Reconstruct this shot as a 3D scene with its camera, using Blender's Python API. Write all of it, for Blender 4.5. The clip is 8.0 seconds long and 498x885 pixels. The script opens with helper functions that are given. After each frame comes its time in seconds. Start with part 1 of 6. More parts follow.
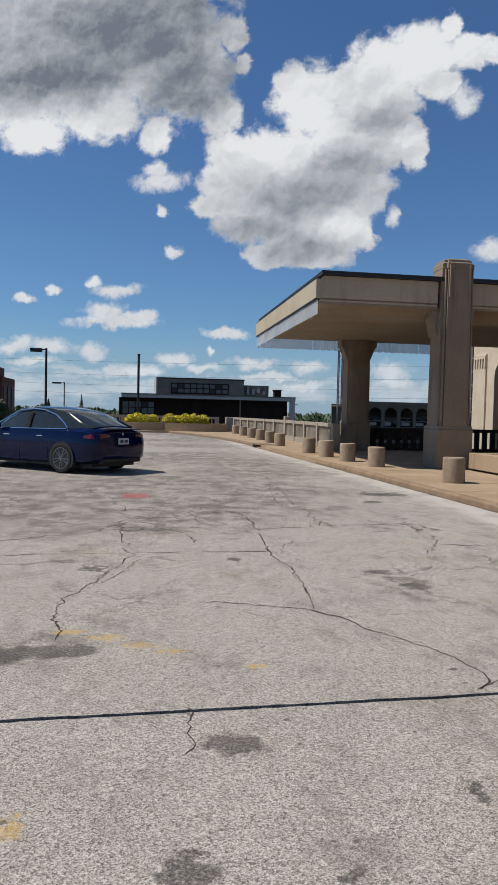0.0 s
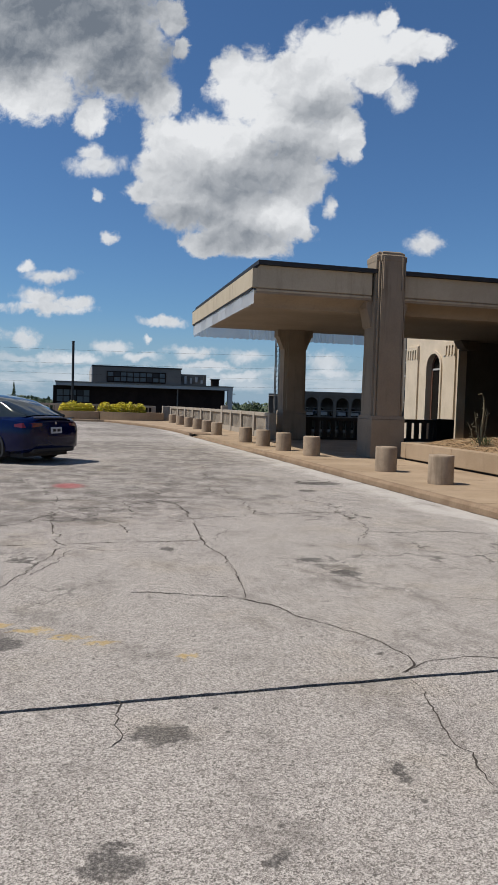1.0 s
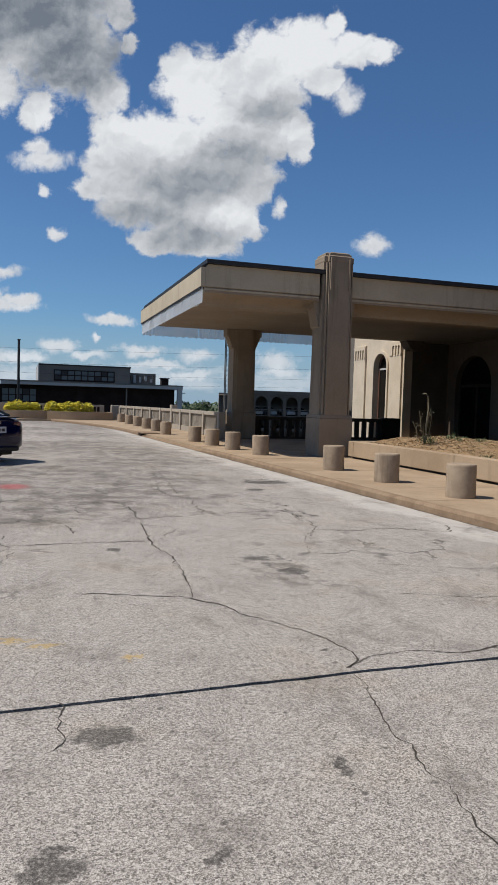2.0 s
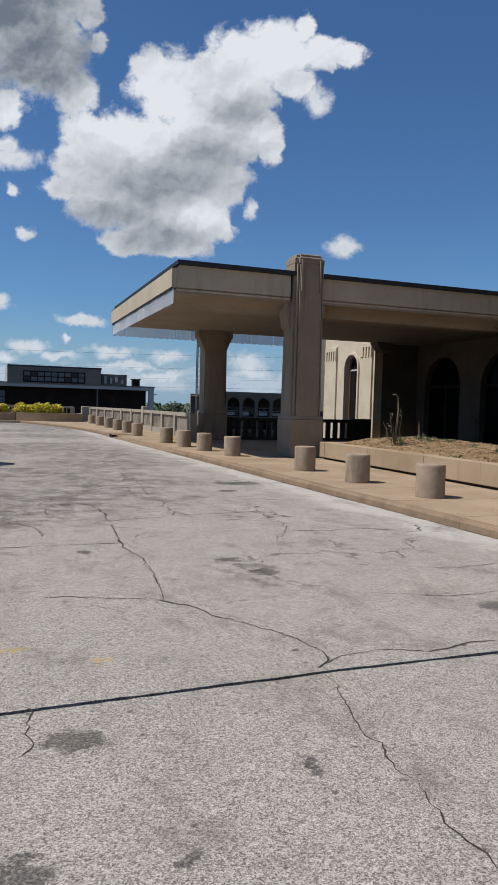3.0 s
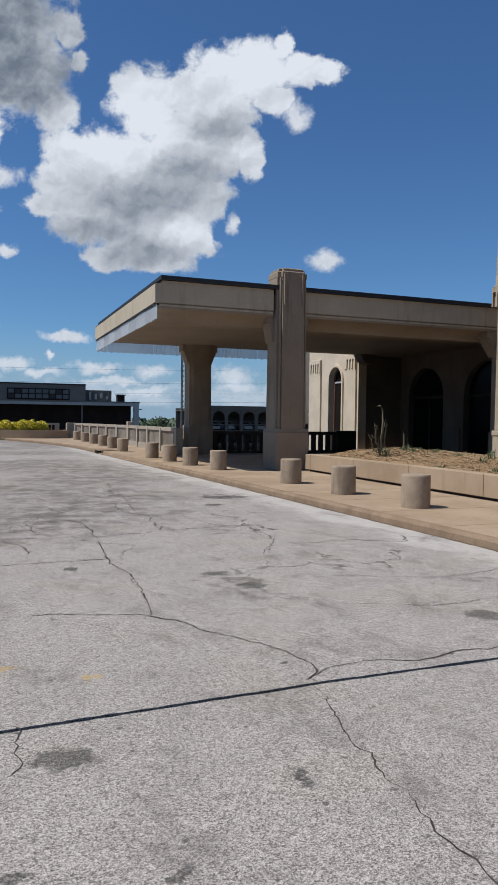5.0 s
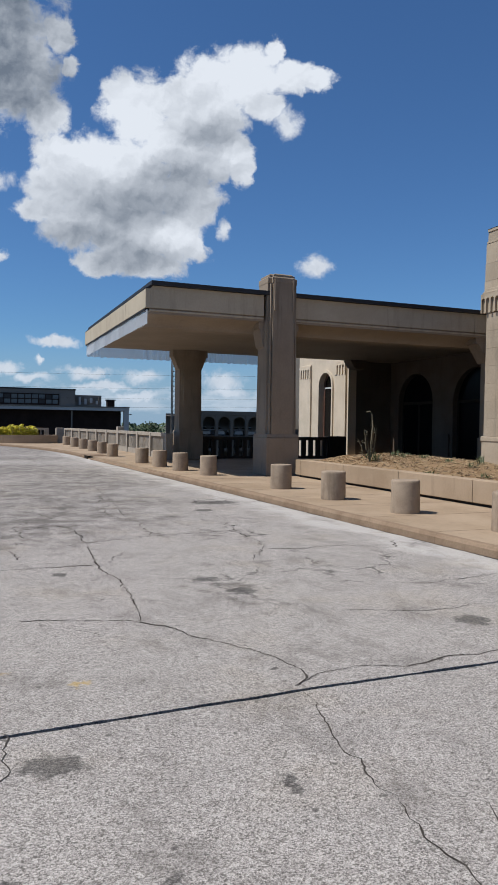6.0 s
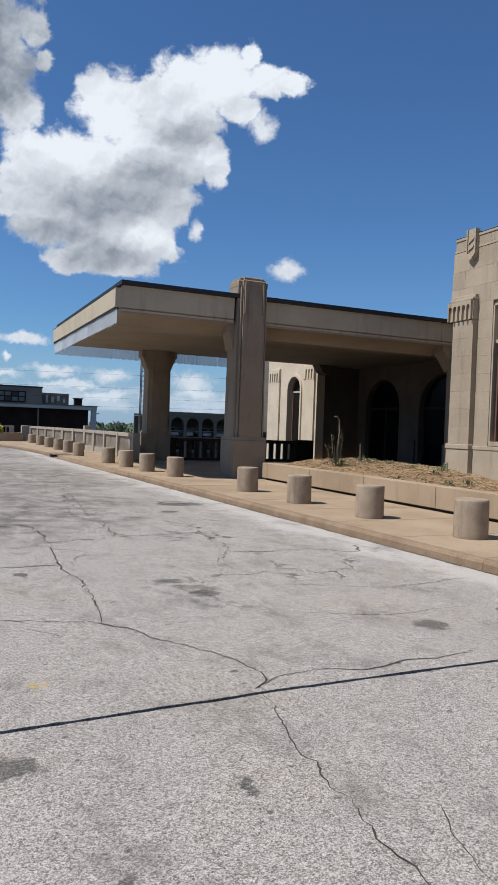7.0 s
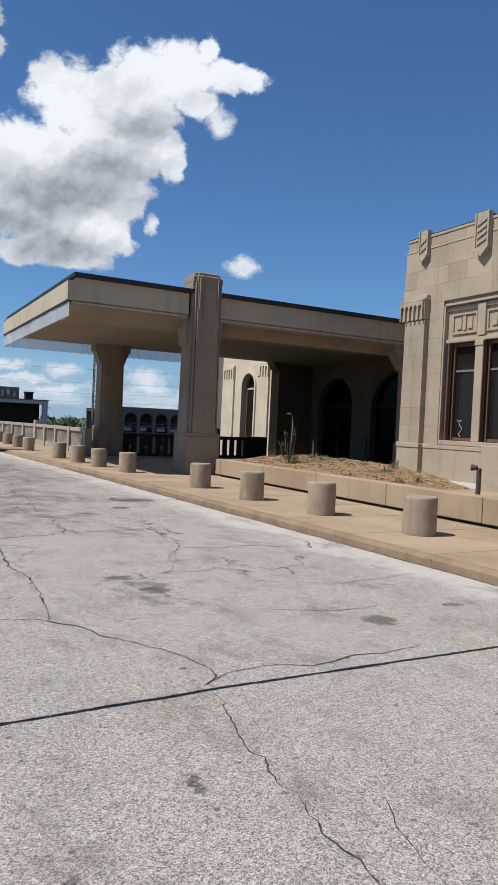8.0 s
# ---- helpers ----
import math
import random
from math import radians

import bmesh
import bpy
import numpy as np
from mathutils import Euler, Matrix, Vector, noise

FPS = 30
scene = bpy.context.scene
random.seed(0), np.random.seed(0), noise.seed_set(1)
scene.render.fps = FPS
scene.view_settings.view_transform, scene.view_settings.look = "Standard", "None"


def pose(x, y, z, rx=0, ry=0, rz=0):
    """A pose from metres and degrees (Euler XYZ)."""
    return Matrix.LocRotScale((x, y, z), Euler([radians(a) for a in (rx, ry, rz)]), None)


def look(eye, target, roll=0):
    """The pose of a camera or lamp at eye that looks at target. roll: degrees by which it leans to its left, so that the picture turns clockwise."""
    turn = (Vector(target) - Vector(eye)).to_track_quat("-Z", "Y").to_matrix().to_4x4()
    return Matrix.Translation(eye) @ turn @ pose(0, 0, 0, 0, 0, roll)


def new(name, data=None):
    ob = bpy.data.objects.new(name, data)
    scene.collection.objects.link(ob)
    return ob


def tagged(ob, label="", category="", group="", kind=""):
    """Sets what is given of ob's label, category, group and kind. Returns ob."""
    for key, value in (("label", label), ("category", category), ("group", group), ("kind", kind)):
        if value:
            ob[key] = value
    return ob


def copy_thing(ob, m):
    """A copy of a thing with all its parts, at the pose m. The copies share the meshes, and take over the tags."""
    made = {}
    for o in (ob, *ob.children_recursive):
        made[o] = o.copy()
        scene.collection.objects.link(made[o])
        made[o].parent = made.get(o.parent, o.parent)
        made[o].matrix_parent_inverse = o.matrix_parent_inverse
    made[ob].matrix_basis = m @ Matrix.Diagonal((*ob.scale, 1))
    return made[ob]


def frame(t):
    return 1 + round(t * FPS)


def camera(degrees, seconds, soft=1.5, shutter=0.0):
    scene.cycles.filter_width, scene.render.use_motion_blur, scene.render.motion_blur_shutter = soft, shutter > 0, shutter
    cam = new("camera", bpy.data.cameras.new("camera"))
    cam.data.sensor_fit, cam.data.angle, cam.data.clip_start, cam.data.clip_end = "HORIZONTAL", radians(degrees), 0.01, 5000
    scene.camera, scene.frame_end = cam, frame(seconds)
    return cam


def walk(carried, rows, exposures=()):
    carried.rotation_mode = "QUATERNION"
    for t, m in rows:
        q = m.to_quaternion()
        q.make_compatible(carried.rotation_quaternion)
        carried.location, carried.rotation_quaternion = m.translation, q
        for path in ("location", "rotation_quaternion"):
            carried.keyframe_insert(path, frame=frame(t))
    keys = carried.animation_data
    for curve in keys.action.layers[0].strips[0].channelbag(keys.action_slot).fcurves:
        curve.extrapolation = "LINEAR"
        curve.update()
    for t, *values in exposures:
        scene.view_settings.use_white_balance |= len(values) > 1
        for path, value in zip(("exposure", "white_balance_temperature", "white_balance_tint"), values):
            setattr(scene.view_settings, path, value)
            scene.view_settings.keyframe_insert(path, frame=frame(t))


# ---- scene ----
cam = camera(38.73, 8.0, soft=1.15)
PATH = [
    (0, (-0.066, 0.034, 1.479), (1.452, 9.909, 1.062), 1.38),
    (0.5, (-0.051, 0.045, 1.480), (1.909, 9.838, 0.975), 1.63),
    (1, (-0.023, 0.038, 1.479), (2.358, 9.735, 0.934), 1.69),
    (1.5, (-0.007, 0.021, 1.483), (2.748, 9.618, 0.937), 1.72),
    (3, (0.014, 0.015, 1.483), (3.442, 9.395, 0.973), 1.63),
    (3.5, (0.005, 0.015, 1.484), (3.511, 9.368, 1.004), 1.53),
    (4, (0.005, 0.001, 1.484), (3.549, 9.343, 1.057), 1.22),
    (5.5, (0.010, -0.013, 1.485), (3.652, 9.296, 1.209), 0.51),
    (6, (0.009, -0.014, 1.486), (3.751, 9.257, 1.247), 0.80),
    (6.5, (0.019, -0.030, 1.492), (3.944, 9.165, 1.271), 1.41),
    (7, (0.021, -0.038, 1.494), (4.174, 9.057, 1.297), 2.06),
    (7.5, (0.039, -0.037, 1.493), (4.532, 8.895, 1.307), 2.66),
    (8, (0.039, -0.033, 1.494), (4.774, 8.772, 1.273), 2.70),
]
walk(cam, [(t, look(eye, target, roll)) for t, eye, target, roll in PATH],
     exposures=[(0, 0.0, 6450, 10), (1.5, 0.04, 6450, 10), (3.0, 0.0, 6250, 10), (4.0, -0.02, 6150, 10), (5.5, 0.0, 6030, 10), (6.5, 0.1, 6080, 10), (8.0, 0.22, 6180, 10)])

# ---------------------------------------------------------------- light
SUN_DIR = Vector((-0.62, 0.075, 0.99)).normalized()


def link(tree, a, b):
    tree.links.new(a, b)


def node(tree, kind, **values):
    n = tree.nodes.new(kind)
    for key, value in values.items():
        if key in n.inputs:
            n.inputs[key].default_value = value
    return n


def math_node(tree, op, a, b=None, c=None, clamp=False):
    n = tree.nodes.new("ShaderNodeMath")
    n.operation, n.use_clamp = op, clamp
    for i, v in enumerate((a, b, c)):
        if v is None:
            continue
        if isinstance(v, (int, float)):
            n.inputs[i].default_value = v
        else:
            link(tree, v, n.inputs[i])
    return n.outputs[0]


def vec_node(tree, op, a, b=None):
    n = tree.nodes.new("ShaderNodeVectorMath")
    n.operation = op
    for i, v in enumerate((a, b)):
        if v is None:
            continue
        if isinstance(v, (tuple, list, Vector)):
            n.inputs[i].default_value = v
        else:
            link(tree, v, n.inputs[i])
    return n.outputs["Value"] if op in ("LENGTH", "DOT_PRODUCT") else n.outputs["Vector"]


def noise_node(tree, vector, scale, detail=4.0, rough=0.55, dist=0.0):
    n = tree.nodes.new("ShaderNodeTexNoise")
    n.inputs["Scale"].default_value, n.inputs["Detail"].default_value = scale, detail
    n.inputs["Roughness"].default_value, n.inputs["Distortion"].default_value = rough, dist
    link(tree, vector, n.inputs["Vector"])
    return n.outputs["Fac"]


def ramp(tree, value, lo, hi, a=0.0, b=1.0, smooth=True):
    n = tree.nodes.new("ShaderNodeMapRange")
    n.interpolation_type = "SMOOTHSTEP" if smooth else "LINEAR"
    for i, v in enumerate((lo, hi, a, b)):
        n.inputs[1 + i].default_value = v
    link(tree, value, n.inputs[0])
    return n.outputs[0]


def mix(tree, fac, a, b, mode="MIX"):
    n = tree.nodes.new("ShaderNodeMix")
    n.data_type, n.blend_type = "RGBA", mode
    for socket, v in ((n.inputs[0], fac), (n.inputs[6], a), (n.inputs[7], b)):
        if isinstance(v, (int, float)):
            socket.default_value = v
        elif isinstance(v, tuple):
            socket.default_value = (*v[:3], 1)
        else:
            link(tree, v, socket)
    return n.outputs[2]


def blobs(tree, at, ovals, soft=0.12):
    """Largest of 1 - distance over soft ovals (x, y, half width, half height)."""
    best = None
    for x, y, w, h in ovals:
        off = vec_node(tree, "MULTIPLY", vec_node(tree, "SUBTRACT", at, (x, y, 0)), (1 / w, 1 / h, 0))
        value = math_node(tree, "SUBTRACT", 1.0, vec_node(tree, "LENGTH", off))
        best = value if best is None else math_node(tree, "SMOOTH_MAX", best, value, soft)
    return best


# ovals over the sky: tangent of the bearing from the middle of the view, tangent of the height
BANK = [(-0.543, 0.527, 0.203, 0.137), (-0.373, 0.539, 0.147, 0.121), (-0.304, 0.486, 0.080, 0.084), (-0.257, 0.427, 0.040, 0.040), (-0.349, 0.400, 0.028, 0.028), (-0.541, 0.410, 0.069, 0.032),
        (-0.753, 0.534, 0.199, 0.142), (-0.463, 0.651, 0.259, 0.089), (-0.218, 0.492, 0.015, 0.016), (-0.235, 0.536, 0.023, 0.039), (-0.433, 0.437, 0.080, 0.045)]
HEAP = [(0.093, 0.488, 0.040, 0.027), (0.061, 0.518, 0.019, 0.028), (0.028, 0.485, 0.056, 0.052), (-0.024, 0.470, 0.061, 0.053), (-0.066, 0.454, 0.042, 0.042), (-0.123, 0.435, 0.059, 0.058), (-0.148, 0.464, 0.032, 0.031),
        (-0.068, 0.397, 0.062, 0.054), (-0.202, 0.361, 0.065, 0.047), (-0.243, 0.371, 0.035, 0.038), (-0.137, 0.343, 0.080, 0.062), (-0.055, 0.347, 0.042, 0.058), (0.020, 0.362, 0.020, 0.036), (0.000, 0.392, 0.030, 0.030), (-0.02, 0.37, 0.035, 0.04), (0.122, 0.486, 0.028, 0.020), (0.05, 0.445, 0.035, 0.024), (-0.245, 0.322, 0.045, 0.042), (-0.055, 0.315, 0.050, 0.055), (-0.02, 0.42, 0.055, 0.05), (-0.16, 0.305, 0.10, 0.06)]
HEAP_FOOT = [(-0.262, 0.294, 0.039, 0.019), (-0.208, 0.278, 0.059, 0.041), (-0.135, 0.264, 0.080, 0.061), (-0.075, 0.263, 0.048, 0.043), (-0.110, 0.221, 0.062, 0.020), (-0.174, 0.224, 0.039, 0.021), (-0.048, 0.243, 0.025, 0.022)]
PUFFS = [(-0.339, 0.333, 0.047, 0.019), (-0.346, 0.349, 0.024, 0.016), (-0.336, 0.290, 0.010, 0.011), (-0.317, 0.233, 0.015, 0.011), (-0.559, 0.165, 0.023, 0.009), (-0.506, 0.176, 0.018, 0.008), (-0.410, 0.132, 0.082, 0.012),
         (-0.424, 0.146, 0.043, 0.017), (-0.406, 0.178, 0.046, 0.013), (-0.442, 0.190, 0.014, 0.010), (-0.370, 0.139, 0.044, 0.010), (-0.237, 0.114, 0.044, 0.010), (-0.263, 0.086, 0.007, 0.010), (0.125, 0.224, 0.032, 0.017), (-0.005, 0.276, 0.010, 0.020), (0.080, 0.424, 0.022, 0.026), (-0.025, 0.290, 0.014, 0.018)]
LOW = [(-0.570, 0.097, 0.046, 0.015), (-0.505, 0.095, 0.048, 0.015), (-0.441, 0.085, 0.022, 0.016), (-0.313, 0.075, 0.036, 0.014), (-0.382, 0.058, 0.062, 0.011), (-0.269, 0.060, 0.036, 0.009), (-0.195, 0.073, 0.049, 0.011), (-0.113, 0.067, 0.034, 0.014),
       (-0.169, 0.052, 0.065, 0.008), (-0.004, 0.060, 0.038, 0.019), (-0.537, 0.071, 0.056, 0.008), (0.006, 0.044, 0.050, 0.012), (-0.124, 0.039, 0.045, 0.009), (-0.182, 0.070, 0.030, 0.009)]
LOW_HAZE = [(-0.555, 0.032, 0.14, 0.022), (-0.382, 0.031, 0.15, 0.019), (-0.185, 0.034, 0.15, 0.018), (0.020, 0.030, 0.12, 0.020), (-0.454, 0.059, 0.11, 0.008), (0.25, 0.03, 0.2, 0.02)]
GREY = [(-0.391, 0.556, 0.165, 0.077), (-0.304, 0.478, 0.072, 0.060), (-0.506, 0.491, 0.155, 0.037), (-0.714, 0.548, 0.176, 0.068), (-0.128, 0.300, 0.100, 0.030), (-0.120, 0.232, 0.075, 0.022), (-0.199, 0.262, 0.060, 0.021),
        (-0.07, 0.345, 0.055, 0.026), (-0.03, 0.405, 0.045, 0.018)]
BRIGHT = [(-0.075, 0.262, 0.040, 0.026), (-0.541, 0.415, 0.090, 0.034), (-0.328, 0.399, 0.043, 0.024), (-0.155, 0.405, 0.075, 0.05), (0.02, 0.50, 0.09, 0.03)]

world = bpy.data.worlds.new("sky")
scene.world = world
world.use_nodes = True
w = world.node_tree
w.nodes.clear()
way = node(w, "ShaderNodeTexCoord").outputs["Generated"]
yaw = radians(-20)
ahead = vec_node(w, "DOT_PRODUCT", way, (-math.sin(yaw), math.cos(yaw), 0))
side = vec_node(w, "DOT_PRODUCT", way, (math.cos(yaw), math.sin(yaw), 0))
rise = node(w, "ShaderNodeSeparateXYZ")
link(w, way, rise.inputs[0])
front = math_node(w, "MAXIMUM", ahead, 0.05)
place = node(w, "ShaderNodeCombineXYZ")
link(w, math_node(w, "DIVIDE", side, front), place.inputs[0])
link(w, math_node(w, "DIVIDE", rise.outputs[2], front), place.inputs[1])
uv = place.outputs[0]
wobble = w.nodes.new("ShaderNodeTexNoise")
wobble.inputs["Scale"].default_value, wobble.inputs["Detail"].default_value, wobble.inputs["Roughness"].default_value = 26, 8, 0.62
link(w, uv, wobble.inputs["Vector"])
shift = vec_node(w, "MULTIPLY", vec_node(w, "SUBTRACT", wobble.outputs["Color"], (0.5, 0.5, 0.5)), (0.040, 0.036, 0))
bent = vec_node(w, "ADD", uv, shift)
billow = noise_node(w, uv, 30, 11, 0.66, 0.3)
thick = blobs(w, bent, BANK + HEAP + HEAP_FOOT, 0.08)
small = math_node(w, "SUBTRACT", math_node(w, "MULTIPLY", blobs(w, bent, PUFFS, 0.08), 0.55), 0.0)
low = math_node(w, "SUBTRACT", math_node(w, "MULTIPLY", blobs(w, bent, LOW, 0.08), 0.45), 0.0)
haze = math_node(w, "MULTIPLY", blobs(w, bent, LOW_HAZE, 0.2), 0.55)
edge = math_node(w, "SUBTRACT", billow, 0.5)
cover = ramp(w, math_node(w, "ADD", math_node(w, "MULTIPLY", thick, 1.5), math_node(w, "MULTIPLY", edge, 1.7)), -0.08, 0.52)
cover_small = ramp(w, math_node(w, "ADD", math_node(w, "MAXIMUM", small, low), math_node(w, "MULTIPLY", edge, 0.75)), -0.04, 0.34, 0, 0.95)
cover = math_node(w, "MAXIMUM", cover, cover_small)
streaks = noise_node(w, vec_node(w, "MULTIPLY", uv, (1.0, 3.2, 1.0)), 22, 7, 0.62)
mist = ramp(w, math_node(w, "ADD", haze, math_node(w, "MULTIPLY", math_node(w, "SUBTRACT", streaks, 0.5), 1.6)), -0.15, 0.5, 0, 0.62)
ahead_only = ramp(w, ahead, 0.1, 0.25)
cover = math_node(w, "MULTIPLY", math_node(w, "MAXIMUM", cover, mist), ahead_only)
# broken cloud over the rest of the sky
rest = ramp(w, noise_node(w, way, 3.2, 8, 0.6), 0.56, 0.72, 0, 0.6)
away = math_node(w, "MULTIPLY", math_node(w, "SUBTRACT", 1.0, ramp(w, ahead, 0.0, 0.5)), ramp(w, rise.outputs[2], 0.02, 0.2))
cover = math_node(w, "MAXIMUM", cover, math_node(w, "MULTIPLY", rest, away))
# heads lit from the upper left, shaded hollows and grey undersides
relief = None
for size, step, depth in ((7, 0.030, 0.60), (17, 0.014, 0.55), (42, 0.006, 0.45)):
    here = noise_node(w, bent, size, 4, 0.5)
    there = noise_node(w, vec_node(w, "ADD", bent, (-0.5 * step, step, 0)), size, 4, 0.5)
    slope = math_node(w, "MULTIPLY", math_node(w, "SUBTRACT", here, there), depth)
    relief = slope if relief is None else math_node(w, "ADD", relief, slope)
soft = math_node(w, "ADD", edge, math_node(w, "SUBTRACT", noise_node(w, uv, 9, 4, 0.5), 0.5))
deep = ramp(w, math_node(w, "ADD", blobs(w, bent, GREY, 0.3), math_node(w, "MULTIPLY", soft, 0.9)), -1.2, 1.0, 0, 0.62)
shade = ramp(w, math_node(w, "ADD", blobs(w, bent, GREY[:4], 0.3), math_node(w, "MULTIPLY", soft, 1.0)), -0.8, 0.9, 0, 0.24)
deep = math_node(w, "ADD", deep, shade)
lit = ramp(w, math_node(w, "ADD", blobs(w, bent, BRIGHT, 0.2), math_node(w, "MULTIPLY", soft, 0.8)), -0.7, 0.8, 0, 0.30)
white = math_node(w, "ADD", math_node(w, "SUBTRACT", math_node(w, "ADD", 0.86, relief), deep), lit, clamp=True)
cloud = mix(w, white, (0.20, 0.235, 0.285), (0.97, 0.985, 1.0))
low_down = ramp(w, rise.outputs[2], 0.03, 0.13, 0.35, 0.0)
cloud = mix(w, low_down, cloud, (0.56, 0.68, 0.80))
sky = w.nodes.new("ShaderNodeTexSky")
sky.sky_type, sky.sun_disc = "NISHITA", False
sky.sun_elevation, sky.sun_rotation = math.asin(SUN_DIR.z), math.atan2(SUN_DIR.x, SUN_DIR.y)
sky.air_density, sky.dust_density, sky.ozone_density = 1.0, 0.2, 3.0
back_sky = node(w, "ShaderNodeBackground", Strength=0.070)
link(w, mix(w, ramp(w, rise.outputs[2], 0.0, 0.13, 0.85, 0.0), mix(w, 1.0, sky.outputs[0], (0.71, 0.985, 1.24), "MULTIPLY"), (3.9, 5.5, 7.2)), back_sky.inputs[0])
back_cloud = node(w, "ShaderNodeBackground", Strength=0.80)
link(w, cloud, back_cloud.inputs[0])
join = w.nodes.new("ShaderNodeMixShader")
link(w, cover, join.inputs[0])
link(w, back_sky.outputs[0], join.inputs[1])
link(w, back_cloud.outputs[0], join.inputs[2])
out = w.nodes.new("ShaderNodeOutputWorld")
link(w, join.outputs[0], out.inputs[0])

sun = new("sun", bpy.data.lights.new("sun", "SUN"))
sun.data.energy, sun.data.angle, sun.data.color = 5.0, radians(0.53), (1.0, 0.94, 0.85)
sun.matrix_world = look(SUN_DIR * 60, (0, 0, 0))


# ---------------------------------------------------------------- materials
def material(name, base, other, rough=0.85, scale=1.2, fine=40.0, grain=0.25, bump=0.3, metal=0.0, vary=0.0, spots=None, dirt=0.0):
    """A matt or shiny surface: two colours in broad patches, a finer grain, a little relief."""
    m = bpy.data.materials.new(name)
    m.use_nodes = True
    t = m.node_tree
    b = t.nodes["Principled BSDF"]
    at = node(t, "ShaderNodeNewGeometry").outputs["Position"]
    patch = ramp(t, noise_node(t, at, scale, 5, 0.6), 0.32, 0.68)
    colour = mix(t, patch, base, other)
    speck = noise_node(t, at, fine, 3, 0.7)
    colour = mix(t, grain, colour, mix(t, ramp(t, speck, 0.3, 0.7), tuple(c * 0.55 for c in base), tuple(min(1, c * 1.45) for c in base)))
    if dirt:
        stretched = vec_node(t, "MULTIPLY", at, (2.2, 2.2, 0.25))
        streak = ramp(t, noise_node(t, stretched, 2.0, 5, 0.65), 0.52, 0.75, 0, dirt)
        colour = mix(t, streak, colour, tuple(c * 0.45 for c in base))
    if vary:
        luck = node(t, "ShaderNodeObjectInfo").outputs["Random"]
        colour = mix(t, 1.0, colour, mix(t, luck, (1 - vary,) * 3, (1 + vary, 1 + vary * 0.9, 1 + vary * 0.75)), "MULTIPLY")
    link(t, colour, b.inputs["Base Color"])
    b.inputs["Roughness"].default_value, b.inputs["Metallic"].default_value = rough, metal
    b.inputs["Specular IOR Level"].default_value = 0.15 if rough > 0.7 else 0.5
    if bump:
        k = node(t, "ShaderNodeBump", Strength=bump, Distance=0.01)
        link(t, speck, k.inputs["Height"])
        link(t, k.outputs[0], b.inputs["Normal"])
    return m


def plain(name, base, rough=0.5, metal=0.0, coat=0.0, alpha=1.0, trans=0.0, ior=1.45):
    m = bpy.data.materials.new(name)
    m.use_nodes = True
    t = m.node_tree
    b = t.nodes["Principled BSDF"]
    at = node(t, "ShaderNodeNewGeometry").outputs["Position"]
    soil = ramp(t, noise_node(t, at, 6.0, 6, 0.65), 0.35, 0.75)
    link(t, mix(t, soil, base, tuple(c * 0.8 for c in base)), b.inputs["Base Color"])
    link(t, ramp(t, soil, 0, 1, rough, min(1, rough + 0.08)), b.inputs["Roughness"])
    b.inputs["Metallic"].default_value, b.inputs["Coat Weight"].default_value = metal, coat
    b.inputs["Transmission Weight"].default_value, b.inputs["IOR"].default_value, b.inputs["Alpha"].default_value = trans, ior, alpha
    return m


